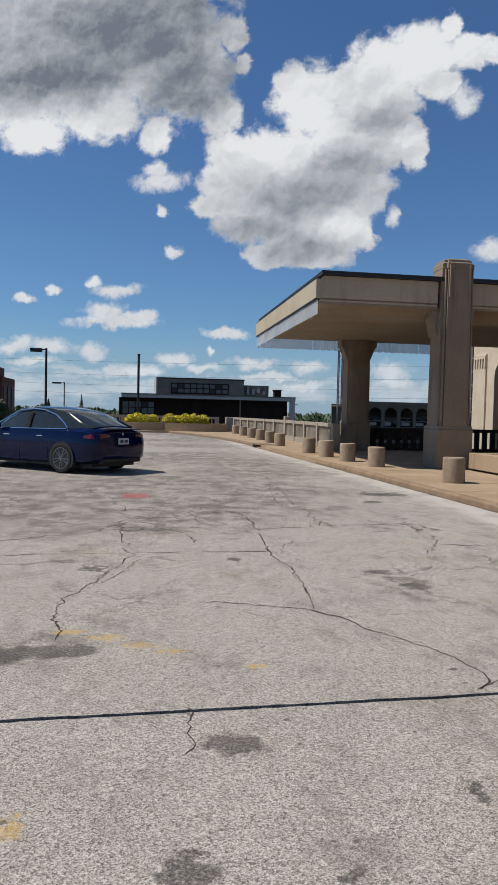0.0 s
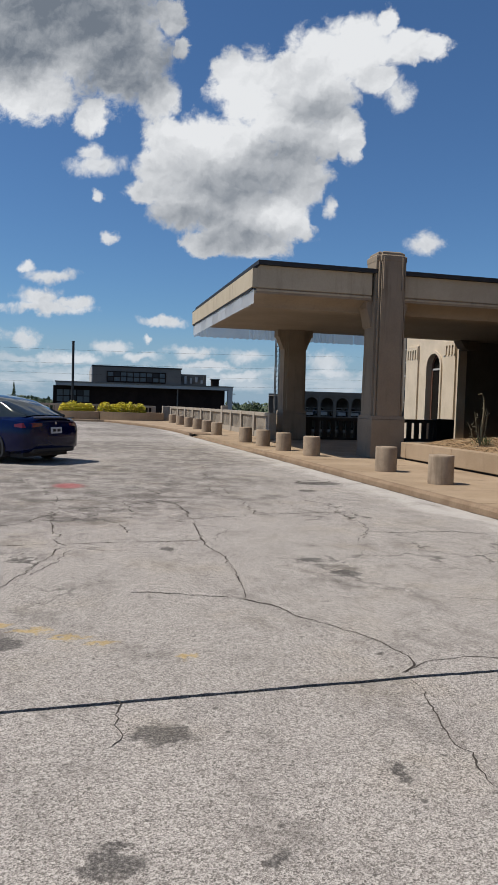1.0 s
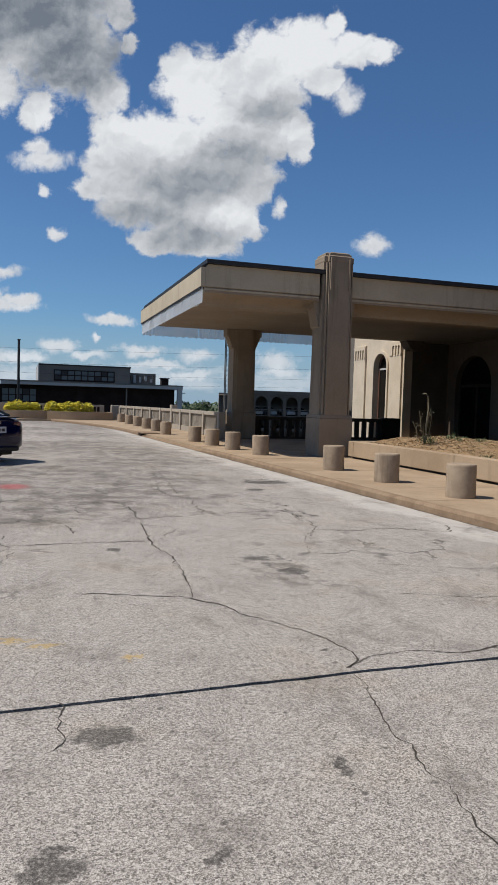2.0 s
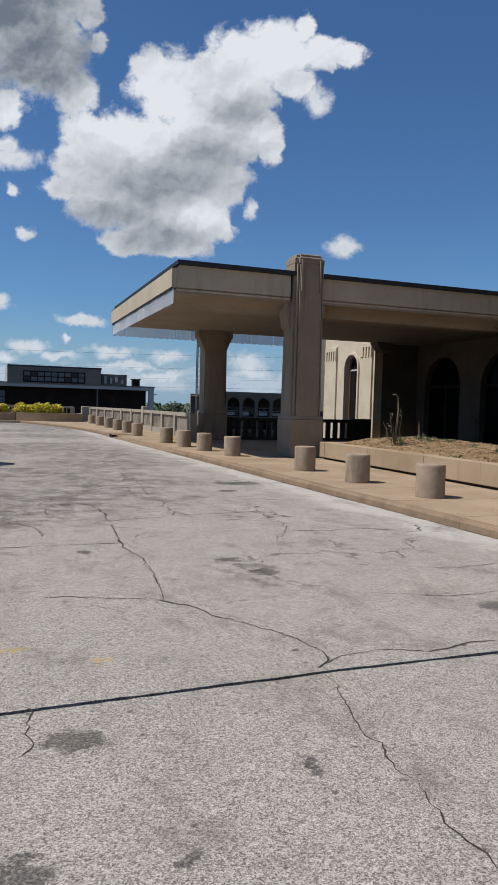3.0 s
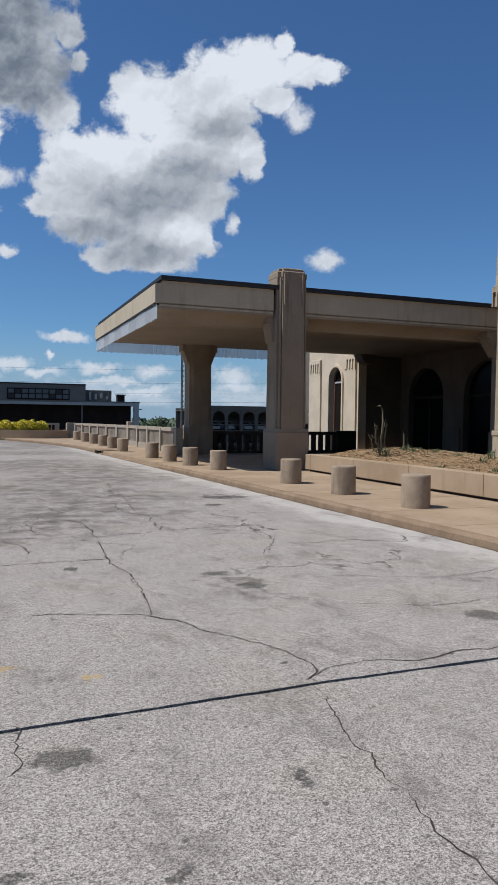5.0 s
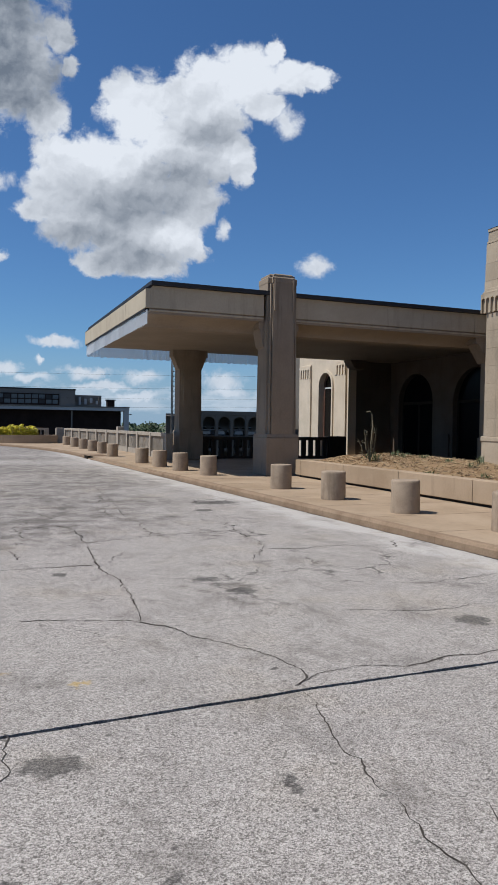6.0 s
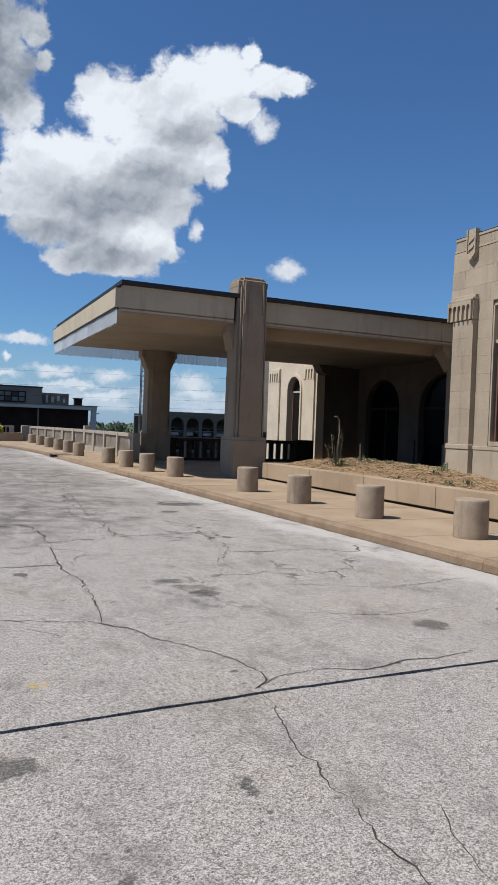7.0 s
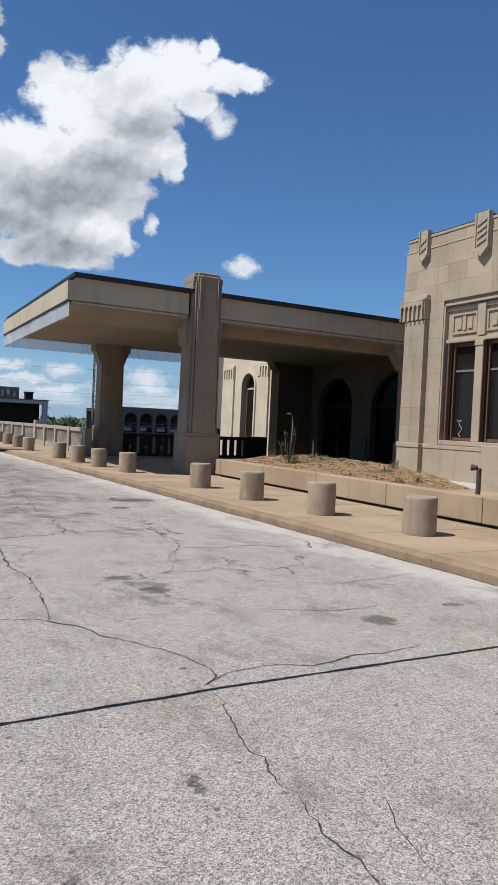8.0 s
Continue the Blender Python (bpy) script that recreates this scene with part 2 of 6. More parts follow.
def road_material():
    m = bpy.data.materials.new("old_concrete_road")
    m.use_nodes = True
    t = m.node_tree
    b = t.nodes["Principled BSDF"]
    at = node(t, "ShaderNodeNewGeometry").outputs["Position"]
    big = ramp(t, noise_node(t, at, 0.55, 6, 0.62), 0.3, 0.7)
    colour = mix(t, big, (0.238, 0.207, 0.176), (0.328, 0.290, 0.250))
    mid = ramp(t, noise_node(t, at, 2.6, 6, 0.65), 0.35, 0.7)
    colour = mix(t, math_node(t, "MULTIPLY", mid, 0.45), colour, (0.20, 0.18, 0.16))
    # stones in the worn surface, at four sizes
    for size, dark, light, fac in ((20, (0.13, 0.115, 0.10), (0.40, 0.362, 0.322), 0.14), (46, (0.12, 0.105, 0.092), (0.40, 0.362, 0.322), 0.24), (105, (0.040, 0.035, 0.030), (0.64, 0.585, 0.525), 0.40), (210, (0.035, 0.030, 0.026), (0.66, 0.605, 0.545), 0.46)):
        stones = t.nodes.new("ShaderNodeTexVoronoi")
        stones.inputs["Scale"].default_value = size
        link(t, at, stones.inputs["Vector"])
        grey = node(t, "ShaderNodeSeparateColor")
        link(t, stones.outputs["Color"], grey.inputs[0])
        colour = mix(t, fac, colour, mix(t, ramp(t, grey.outputs[0], 0.12, 0.9), dark, light))
    sand = noise_node(t, at, 300, 3, 0.75)
    sep = node(t, "ShaderNodeSeparateXYZ")
    link(t, at, sep.inputs[0])
    # pale worn strip along the kerb
    line = math_node(t, "ADD", sep.outputs[0], math_node(t, "MULTIPLY", sep.outputs[1], 0.034))
    ragged = math_node(t, "ADD", line, math_node(t, "MULTIPLY", math_node(t, "SUBTRACT", noise_node(t, at, 1.3, 6, 0.65), 0.5), 1.5))
    colour = mix(t, ramp(t, ragged, 5.05, 5.6, 0, 0.6), colour, (0.50, 0.465, 0.42))
    # browner, dirtier far lane and bays
    worn = vec_node(t, "ADD", at, vec_node(t, "MULTIPLY", vec_node(t, "SUBTRACT", noise_colour(t, at, 1.1), (0.5, 0.5, 0.5)), (3.2, 4.2, 0)))
    stain = ramp(t, blobs(t, worn, ROAD_DIRT, 0.1), -0.5, 0.6, 0, 0.74)
    stain = math_node(t, "MULTIPLY", stain, ramp(t, noise_node(t, vec_node(t, "MULTIPLY", at, (1.4, 1.1, 1)), 1.6, 8, 0.72), 0.38, 0.62, 0.08, 1.0))
    colour = mix(t, stain, colour, (0.085, 0.072, 0.062))
    near = vec_node(t, "ADD", at, vec_node(t, "MULTIPLY", vec_node(t, "SUBTRACT", noise_colour(t, at, 11.0), (0.5, 0.5, 0.5)), (0.26, 0.26, 0)))
    oil = ramp(t, blobs(t, near, ROAD_SPOTS, 0.02), 0.0, 0.4, 0, 0.85)
    patchy = ramp(t, noise_node(t, at, 60, 3, 0.7), 0.3, 0.62, 0.4, 1.0)
    colour = mix(t, math_node(t, "MULTIPLY", oil, patchy), colour, (0.045, 0.042, 0.039))
    red = ramp(t, blobs(t, near, [(-0.12, 12.4, 0.35, 0.5)]), 0.0, 0.6, 0, 0.65)
    colour = mix(t, red, colour, (0.34, 0.07, 0.075))
    paint = ramp(t, math_node(t, "ADD", blobs(t, near, ROAD_PAINT, 0.05), math_node(t, "MULTIPLY", math_node(t, "SUBTRACT", noise_node(t, at, 45, 4, 0.7), 0.5), 1.6)), 0.0, 0.6, 0, 0.6)
    colour = mix(t, paint, colour, (0.45, 0.30, 0.085))
    # smudges and fine map cracking away from the camera's spot
    flat = vec_node(t, "MULTIPLY", at, (1.25, 0.8, 1))
    smudge = ramp(t, noise_node(t, flat, 1.7, 9, 0.74), 0.48, 0.70, 0, 0.55)
    colour = mix(t, smudge, colour, (0.12, 0.105, 0.092))
    bent = vec_node(t, "ADD", at, vec_node(t, "MULTIPLY", vec_node(t, "SUBTRACT", noise_colour(t, at, 1.6), (0.5, 0.5, 0.5)), (1.2, 1.2, 0)))
    cells = t.nodes.new("ShaderNodeTexVoronoi")
    cells.feature = "DISTANCE_TO_EDGE"
    cells.inputs["Scale"].default_value = 0.55
    link(t, bent, cells.inputs["Vector"])
    hair = math_node(t, "MULTIPLY", ramp(t, cells.outputs["Distance"], 0.004, 0.013, 0.75, 0), ramp(t, noise_node(t, at, 0.7, 3, 0.6), 0.45, 0.6))
    hair = math_node(t, "MULTIPLY", hair, ramp(t, sep.outputs[1], 4.2, 6.5))
    colour = mix(t, hair, colour, (0.06, 0.054, 0.048))
    # chips and pits
    chips = t.nodes.new("ShaderNodeTexVoronoi")
    chips.inputs["Scale"].default_value = 4.5
    link(t, vec_node(t, "ADD", at, vec_node(t, "MULTIPLY", vec_node(t, "SUBTRACT", noise_colour(t, at, 25.0), (0.5, 0.5, 0.5)), (0.09, 0.09, 0))), chips.inputs["Vector"])
    pick = node(t, "ShaderNodeSeparateColor")
    link(t, chips.outputs["Color"], pick.inputs[0])
    size = ramp(t, pick.outputs[0], 0.35, 1.0, 0.0, 0.10, False)
    chip = math_node(t, "GREATER_THAN", math_node(t, "SUBTRACT", size, chips.outputs["Distance"]), 0.0)
    colour = mix(t, math_node(t, "MULTIPLY", chip, 0.7), colour, (0.055, 0.048, 0.042))
    tint = ramp(t, noise_node(t, at, 0.9, 4, 0.6), 0.5, 0.7, 0, 0.3)
    colour = mix(t, tint, colour, mix(t, 1.0, colour, (1.0, 0.93, 0.78), "MULTIPLY"))
    pit = ramp(t, noise_node(t, at, 16, 2, 0.5), 0.68, 0.73, 0, 0.7)
    colour = mix(t, pit, colour, (0.075, 0.068, 0.06))
    link(t, colour, b.inputs["Base Color"])
    b.inputs["Roughness"].default_value = 0.9
    b.inputs["Specular IOR Level"].default_value = 0.15
    k = node(t, "ShaderNodeBump", Strength=0.55, Distance=0.004)
    link(t, math_node(t, "ADD", sand, stones.outputs["Distance"]), k.inputs["Height"])
    link(t, k.outputs[0], b.inputs["Normal"])
    return m


def noise_colour(tree, vector, scale):
    n = tree.nodes.new("ShaderNodeTexNoise")
    n.inputs["Scale"].default_value, n.inputs["Detail"].default_value, n.inputs["Roughness"].default_value = scale, 4, 0.6
    link(tree, vector, n.inputs["Vector"])
    return n.outputs["Color"]


# stains on the road: x, y, half width, half length in metres
ROAD_DIRT = [(-0.9, 12.6, 1.2, 1.6), (-1.9, 12.6, 1.5, 1.4), (-1.5, 10.8, 1.2, 1.6), (-1.3, 9.0, 1.0, 0.9), (0.1, 14.6, 1.4, 1.2), (-0.75, 4.4, 0.42, 0.22), (-2.6, 10.4, 1.5, 1.0),
             (-3.5, 14.0, 2.5, 2.0), (2.3, 31.0, 2.2, 2.0), (1.2, 36.0, 2.6, 2.0), (3.6, 40.0, 2.2, 5.0), (2.0, 45.0, 5.0, 2.4), (2.25, 6.2, 0.22, 0.36), (0.0, 20.5, 1.6, 1.0), (1.6, 25.0, 2.4, 1.0),
             (1.2, 11.0, 2.2, 1.3), (2.2, 13.6, 2.0, 1.2), (0.4, 15.0, 2.6, 1.6), (2.6, 17.5, 2.2, 1.6), (0.6, 23.0, 3.0, 2.4), (3.0, 21.0, 1.6, 2.6), (-4.0, 20.0, 4.0, 4.0), (0.2, 9.4, 1.3, 0.8)]
ROAD_SPOTS = [(0.37, 3.11, 0.17, 0.14), (0.11, 2.26, 0.11, 0.10), (0.63, 2.17, 0.055, 0.06), (1.29, 2.61, 0.05, 0.11), (3.69, 4.4, 0.17, 0.16), (4.5, 12.8, 0.55, 0.35),
              (2.33, 5.88, 0.17, 0.14), (0.89, 7.06, 0.10, 0.12), (2.2, 6.45, 0.14, 0.12), (-0.72, 4.40, 0.30, 0.17), (-0.46, 4.42, 0.20, 0.13), (-0.95, 4.35, 0.25, 0.2), (4.67, 4.6, 0.1, 0.08), (3.9, 11.7, 0.2, 0.2)]
ROAD_PAINT = [(-0.50, 4.80, 0.16, 0.06), (-0.28, 4.66, 0.17, 0.06), (-0.04, 4.49, 0.16, 0.05), (0.16, 4.37, 0.13, 0.05), (0.645, 4.04, 0.08, 0.05), (-0.5, 2.56, 0.07, 0.1)]

ROAD = road_material()
JOINT_FILL = material("black_sealant_and_inlet_shade", (0.010, 0.006, 0.004), (0.022, 0.014, 0.009), 0.95, 8, 60, 0.4)
CRACK = material("crack_dirt_and_shadow_line", (0.042, 0.035, 0.029), (0.085, 0.073, 0.062), 0.95, 8, 60, 0.4)
PAVING = material("tan_concrete_paving", (0.275, 0.200, 0.128), (0.375, 0.283, 0.192), 0.88, 0.8, 45, 0.22, 0.25, dirt=0.3)
KERB = material("kerb_concrete", (0.19, 0.130, 0.083), (0.27, 0.195, 0.13), 0.9, 2.5, 40, 0.3, 0.35, vary=0.02, dirt=0.12)
BOLLARD = material("bollard_aggregate", (0.27, 0.207, 0.148), (0.36, 0.285, 0.207), 0.9, 5.0, 70, 0.25, 0.4, vary=0.08, dirt=0.55)
STONE = material("limestone", (0.325, 0.265, 0.192), (0.385, 0.318, 0.236), 0.88, 1.4, 30, 0.2, 0.25, dirt=0.42)
BLOCK = material("limestone_block", (0.310, 0.253, 0.184), (0.372, 0.308, 0.230), 0.88, 1.1, 30, 0.22, 0.25, vary=0.08, dirt=0.45)
# paler than the near wing's limestone
PALE_STONE = material("pale_limestone", (0.50, 0.42, 0.315), (0.58, 0.49, 0.375), 0.88, 1.4, 30, 0.16, 0.25, dirt=0.2)
# stone under the canopy, its deep shade put into the base colour
SHADE_STONE = material("shade_brown_stone", (0.105, 0.078, 0.058), (0.135, 0.102, 0.078), 0.9, 1.2, 30, 0.2, 0.2, dirt=0.3)
DARK_RAIL = material("dark_brown_balustrade", (0.045, 0.034, 0.027), (0.070, 0.054, 0.043), 0.85, 3, 40, 0.25, 0.2)
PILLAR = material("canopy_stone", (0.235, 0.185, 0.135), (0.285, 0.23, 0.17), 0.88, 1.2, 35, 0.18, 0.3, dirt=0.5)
FASCIA = material("painted_fascia", (0.395, 0.335, 0.245), (0.445, 0.382, 0.283), 0.8, 1.0, 25, 0.1, 0.1, dirt=0.3)
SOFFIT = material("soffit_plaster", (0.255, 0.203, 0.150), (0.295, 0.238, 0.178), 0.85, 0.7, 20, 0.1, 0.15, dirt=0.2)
ROOFING = material("black_roof_edge", (0.00888, 0.00888, 0.0104), (0.0148, 0.0148, 0.0163), 0.6, 3, 40, 0.2, 0.2)
MORTAR = material("mortar", (0.222, 0.196, 0.159), (0.266, 0.233, 0.192), 0.95, 4, 50, 0.3)
DARK_FRAME = material("bronze_and_dark_room", (0.022, 0.017, 0.013), (0.032, 0.025, 0.019), 0.85, 4, 40, 0.2)
RED_WOOD = material("red_brown_window_wood", (0.11, 0.052, 0.034), (0.15, 0.07, 0.045), 0.55, 4, 60, 0.3)
WHITE_STRIP = material("white_drain_board", (0.533, 0.511, 0.474), (0.577, 0.562, 0.533), 0.7, 3, 40, 0.15)
RAIL = material("railing_concrete", (0.296, 0.255, 0.204), (0.363, 0.318, 0.259), 0.9, 2, 40, 0.25, 0.3, dirt=0.25)
IRON = material("dark_iron", (0.0148, 0.0148, 0.0163), (0.0259, 0.0244, 0.0237), 0.55, 5, 60, 0.2, 0.2, 0.3)
RUST = material("rusty_pipe", (0.0666, 0.0481, 0.037), (0.104, 0.074, 0.0555), 0.7, 9, 70, 0.4, 0.3, 0.4)
MULCH = material("dry_mulch", (0.20, 0.125, 0.066), (0.36, 0.255, 0.145), 0.95, 3.0, 26, 0.5, 1.0)
STRAW = material("dry_straw", (0.36, 0.26, 0.145), (0.46, 0.35, 0.21), 0.9, 9, 40, 0.3, 0, vary=0.1)
LEAF = material("weed_leaf", (0.05, 0.075, 0.025), (0.09, 0.11, 0.04), 0.6, 9, 40, 0.3, 0)
STALK = material("dry_stalk", (0.148, 0.126, 0.0814), (0.207, 0.178, 0.118), 0.9, 9, 60, 0.3, 0)
TREE_LEAF = material("tree_leaf", (0.035, 0.06, 0.02), (0.06, 0.09, 0.03), 0.7, 0.8, 10, 0.35, 0)
BARK = material("bark", (0.0666, 0.0518, 0.037), (0.0962, 0.074, 0.0555), 0.95, 3, 20, 0.4)
FLOWER = material("yellow_green_foliage", (0.58, 0.52, 0.035), (0.74, 0.64, 0.06), 0.6, 3, 20, 0.35, 0)
CAR_PAINT = plain("blue_car_paint", (0.001, 0.004, 0.034), 0.08, ior=1.38)
CAR_GLASS = plain("tinted_glass", (0.02, 0.026, 0.028), 0.04, ior=1.5)
RUBBER = plain("tyre_rubber", (0.009, 0.009, 0.009), 0.9)
ALLOY = plain("grey_alloy", (0.20, 0.20, 0.21), 0.3, 0.9)
CHROME = plain("bright_trim", (0.75, 0.76, 0.78), 0.15, 1.0)
TAIL_RED = plain("red_tail_lamp", (0.12, 0.006, 0.008), 0.15, 0, 0.8)
PLATE = plain("pale_plate", (0.5, 0.52, 0.55), 0.5)
BLACK_TRIM = plain("black_plastic_and_shade", (0.02, 0.02, 0.022), 0.5)
GLASS = plain("dark_window_glass", (0.016, 0.014, 0.012), 0.05, ior=1.30)
# opaque and near-black: the unlit rooms are put into the glass colour
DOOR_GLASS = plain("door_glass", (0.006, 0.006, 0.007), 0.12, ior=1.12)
FAR_GREY = material("far_grey_panel", (0.150, 0.140, 0.125), (0.175, 0.163, 0.146), 0.85, 0.3, 6, 0.1, 0)
FAR_WHITE = material("far_pale_concrete", (0.37, 0.37, 0.363), (0.414, 0.414, 0.407), 0.8, 0.3, 6, 0.1, 0)
FAR_DARK = material("far_dark_cladding", (0.014, 0.010, 0.009), (0.030, 0.020, 0.017), 0.9, 0.5, 3, 0.3, 0)
FAR_BRICK = material("far_red_brick", (0.163, 0.0629, 0.0481), (0.207, 0.0888, 0.0666), 0.9, 0.4, 5, 0.25, 0)
FAR_TAN = material("far_tan_concrete", (0.115, 0.10, 0.085), (0.145, 0.128, 0.108), 0.85, 0.3, 5, 0.15, 0)
FAR_GLASS = plain("far_window_glass", (0.10, 0.12, 0.13), 0.15)
GROUND = material("distant_ground", (0.0814, 0.0814, 0.0629), (0.126, 0.122, 0.104), 0.95, 0.02, 0.6, 0.3, 0)


def valance_material():
    m = bpy.data.materials.new("translucent_corrugated_sheet")
    m.use_nodes = True
    t = m.node_tree
    b = t.nodes["Principled BSDF"]
    at = node(t, "ShaderNodeNewGeometry").outputs["Position"]
    soil = ramp(t, noise_node(t, at, 3.0, 5, 0.6), 0.35, 0.75)
    link(t, mix(t, soil, (0.80, 0.84, 0.88), (0.66, 0.70, 0.74)), b.inputs["Base Color"])
    b.inputs["Roughness"].default_value, b.inputs["Alpha"].default_value = 0.35, 0.66
    thin = node(t, "ShaderNodeBsdfTranslucent")
    thin.inputs["Color"].default_value = (0.85, 0.90, 0.95, 1)
    both = node(t, "ShaderNodeMixShader", Fac=0.4)
    link(t, b.outputs[0], both.inputs[1])
    link(t, thin.outputs[0], both.inputs[2])
    link(t, both.outputs[0], t.nodes["Material Output"].inputs[0])
    return m


VALANCE = valance_material()


# ---------------------------------------------------------------- building blocks
BASE = {}


def thing(name, x, y, z, label, category, group="", kind=""):
    ob = new(name)
    ob.empty_display_size = 0.2
    ob.location = (x, y, z)
    BASE[ob] = Vector((x, y, z))
    return tagged(ob, label, category, group, kind)


def mesh_of(name, bm, mat):
    bmesh.ops.recalc_face_normals(bm, faces=bm.faces)
    me = bpy.data.meshes.new(name)
    bm.to_mesh(me)
    bm.free()
    me.materials.append(mat)
    return me


def smooth(me):
    me.shade_smooth()
    me.set_sharp_from_angle(angle=radians(40))


def part(name, bm, mat, parent=None, label="", kind="", rounded=False):
    """Links a bmesh, given in world metres, as one mesh object under a thing or a part."""
    base = BASE[parent] if parent else Vector()
    bmesh.ops.translate(bm, verts=bm.verts, vec=-base)
    me = mesh_of(name, bm, mat)
    if rounded:
        smooth(me)
    ob = new(name, me)
    if parent:
        ob.parent = parent
    BASE[ob] = base
    return tagged(ob, label, "", "", kind)


def alone(name, bm, mat, label, category, group="", kind="", rounded=False):
    """A thing that is one mesh."""
    me = mesh_of(name, bm, mat)
    if rounded:
        smooth(me)
    ob = new(name, me)
    BASE[ob] = Vector()
    return tagged(ob, label, category, group, kind)


def piece(name, me, parent, x, y, z, turn=0.0):
    ob = new(name, me)
    ob.parent = parent
    ob.location = Vector((x, y, z)) - BASE[parent]
    ob.rotation_euler[2] = turn
    return ob


def box(bm, x0, x1, y0, y1, z0, z1, bevel=0.0):
    v = [bm.verts.new((x, y, z)) for z in (z0, z1) for x, y in ((x0, y0), (x1, y0), (x1, y1), (x0, y1))]
    fs = [bm.faces.new([v[i] for i in q]) for q in ((3, 2, 1, 0), (4, 5, 6, 7), (0, 1, 5, 4), (1, 2, 6, 5), (2, 3, 7, 6), (3, 0, 4, 7))]
    if bevel:
        edges = {e for f in fs for e in f.edges}
        bmesh.ops.bevel(bm, geom=list(edges), offset=bevel, segments=2, affect="EDGES", profile=0.5)
    return bm


def boxes(*rows, bevel=0.0):
    bm = bmesh.new()
    for r in rows:
        box(bm, *r, bevel=bevel)
    return bm


def prism(bm, pts, lo, hi, axis="z"):
    """A polygon, extruded along an axis from lo to hi."""
    def put(a, b, c):
        return {"z": (a, b, c), "x": (c, a, b), "y": (a, c, b)}[axis]
    low = [bm.verts.new(put(a, b, lo)) for a, b in pts]
    top = [bm.verts.new(put(a, b, hi)) for a, b in pts]
    n = len(pts)
    bm.faces.new(low[::-1])
    bm.faces.new(top)
    for i in range(n):
        bm.faces.new((low[i], low[(i + 1) % n], top[(i + 1) % n], top[i]))
    return bm


def loft(bm, rings, closed=True, caps=True):
    made = [[bm.verts.new(p) for p in ring] for ring in rings]
    n = len(made[0])
    for a, b in zip(made, made[1:]):
        for i in range(n if closed else n - 1):
            j = (i + 1) % n
            bm.faces.new((a[i], a[j], b[j], b[i]))
    if caps:
        bm.faces.new(made[0][::-1])
        bm.faces.new(made[-1])
    return bm


def lathe(bm, profile, segments=24, x=0.0, y=0.0, uneven=0.0):
    rings = []
    for r, z in profile:
        rings.append([(x + r * (1 + random.uniform(-uneven, uneven)) * math.cos(2 * math.pi * i / segments),
                       y + r * (1 + random.uniform(-uneven, uneven)) * math.sin(2 * math.pi * i / segments), z) for i in range(segments)])
    return loft(bm, rings)


def tube(bm, points, radius, segments=6, thin=1.0):
    rings = []
    for i, p in enumerate(points):
        p = Vector(p)
        d = (Vector(points[min(i + 1, len(points) - 1)]) - Vector(points[max(i - 1, 0)])).normalized()
        a = d.orthogonal().normalized()
        b = d.cross(a)
        r = radius * (1 + (thin - 1) * i / max(1, len(points) - 1))
        rings.append([p + r * (a * math.cos(2 * math.pi * k / segments) + b * math.sin(2 * math.pi * k / segments)) for k in range(segments)])
    return loft(bm, rings)


def arch_wall(bm, x0, x1, y0, y1, z0, z1, openings, steps=14):
    """A wall in the plane of x with round-headed openings (middle, half width, springing height)."""
    at = y0
    for mid, half, spring in sorted(openings):
        box(bm, x0, x1, at, mid - half, z0, z1)
        for i in range(steps):
            a, b = math.pi * (1 - i / steps), math.pi * (1 - (i + 1) / steps)
            ya, yb = mid + half * math.cos(a), mid + half * math.cos(b)
            za, zb = spring + half * math.sin(a), spring + half * math.sin(b)
            prism(bm, [(ya, za), (yb, zb), (yb, z1), (ya, z1)], x0, x1, "x")
        at = mid + half
    box(bm, x0, x1, at, y1, z0, z1)
    return bm


def arch_band(bm, x0, x1, mid, half, spring, foot, width, steps=18):
    """A round-headed moulding: two jambs and a bent head."""
    pts = [(mid - half, foot), (mid - half, spring)]
    pts += [(mid + half * math.cos(math.pi * (1 - i / steps)), spring + half * math.sin(math.pi * (1 - i / steps))) for i in range(1, steps)]
    pts += [(mid + half, spring), (mid + half, foot)]
    big = half + width
    far = [(mid - big, foot), (mid - big, spring)]
    far += [(mid + big * math.cos(math.pi * (1 - i / steps)), spring + big * math.sin(math.pi * (1 - i / steps))) for i in range(1, steps)]
    far += [(mid + big, spring), (mid + big, foot)]
    for a, b, c, d in zip(pts, pts[1:], far[1:], far):
        prism(bm, [a, b, c, d], x0, x1, "x")
    return bm


# ---------------------------------------------------------------- ground, road, pavement
def kerb_x(y):
    """Where the road's edge runs."""
    if y < 20:
        return 5.90 - 0.034 * y
    if y < 31:
        return 5.22 - 0.037 * (y - 20)
    return 4.81 - 0.0105 * (y - 31) ** 2


alone("ground", boxes((-2500, 2500, -2500, 3500, -6.4, -6.0)), GROUND, "flat distant ground below the raised forecourt", "ground", kind="structure")

JOINT = 3.543


def joint_y(x):
    """The joint's line, slightly crooked."""
    return JOINT - 0.036 * max(0.0, 2.0 - x)


road = thing("road", 0, 20, 0, "worn grey concrete roadway with cracks and oil stains", "road", kind="structure")


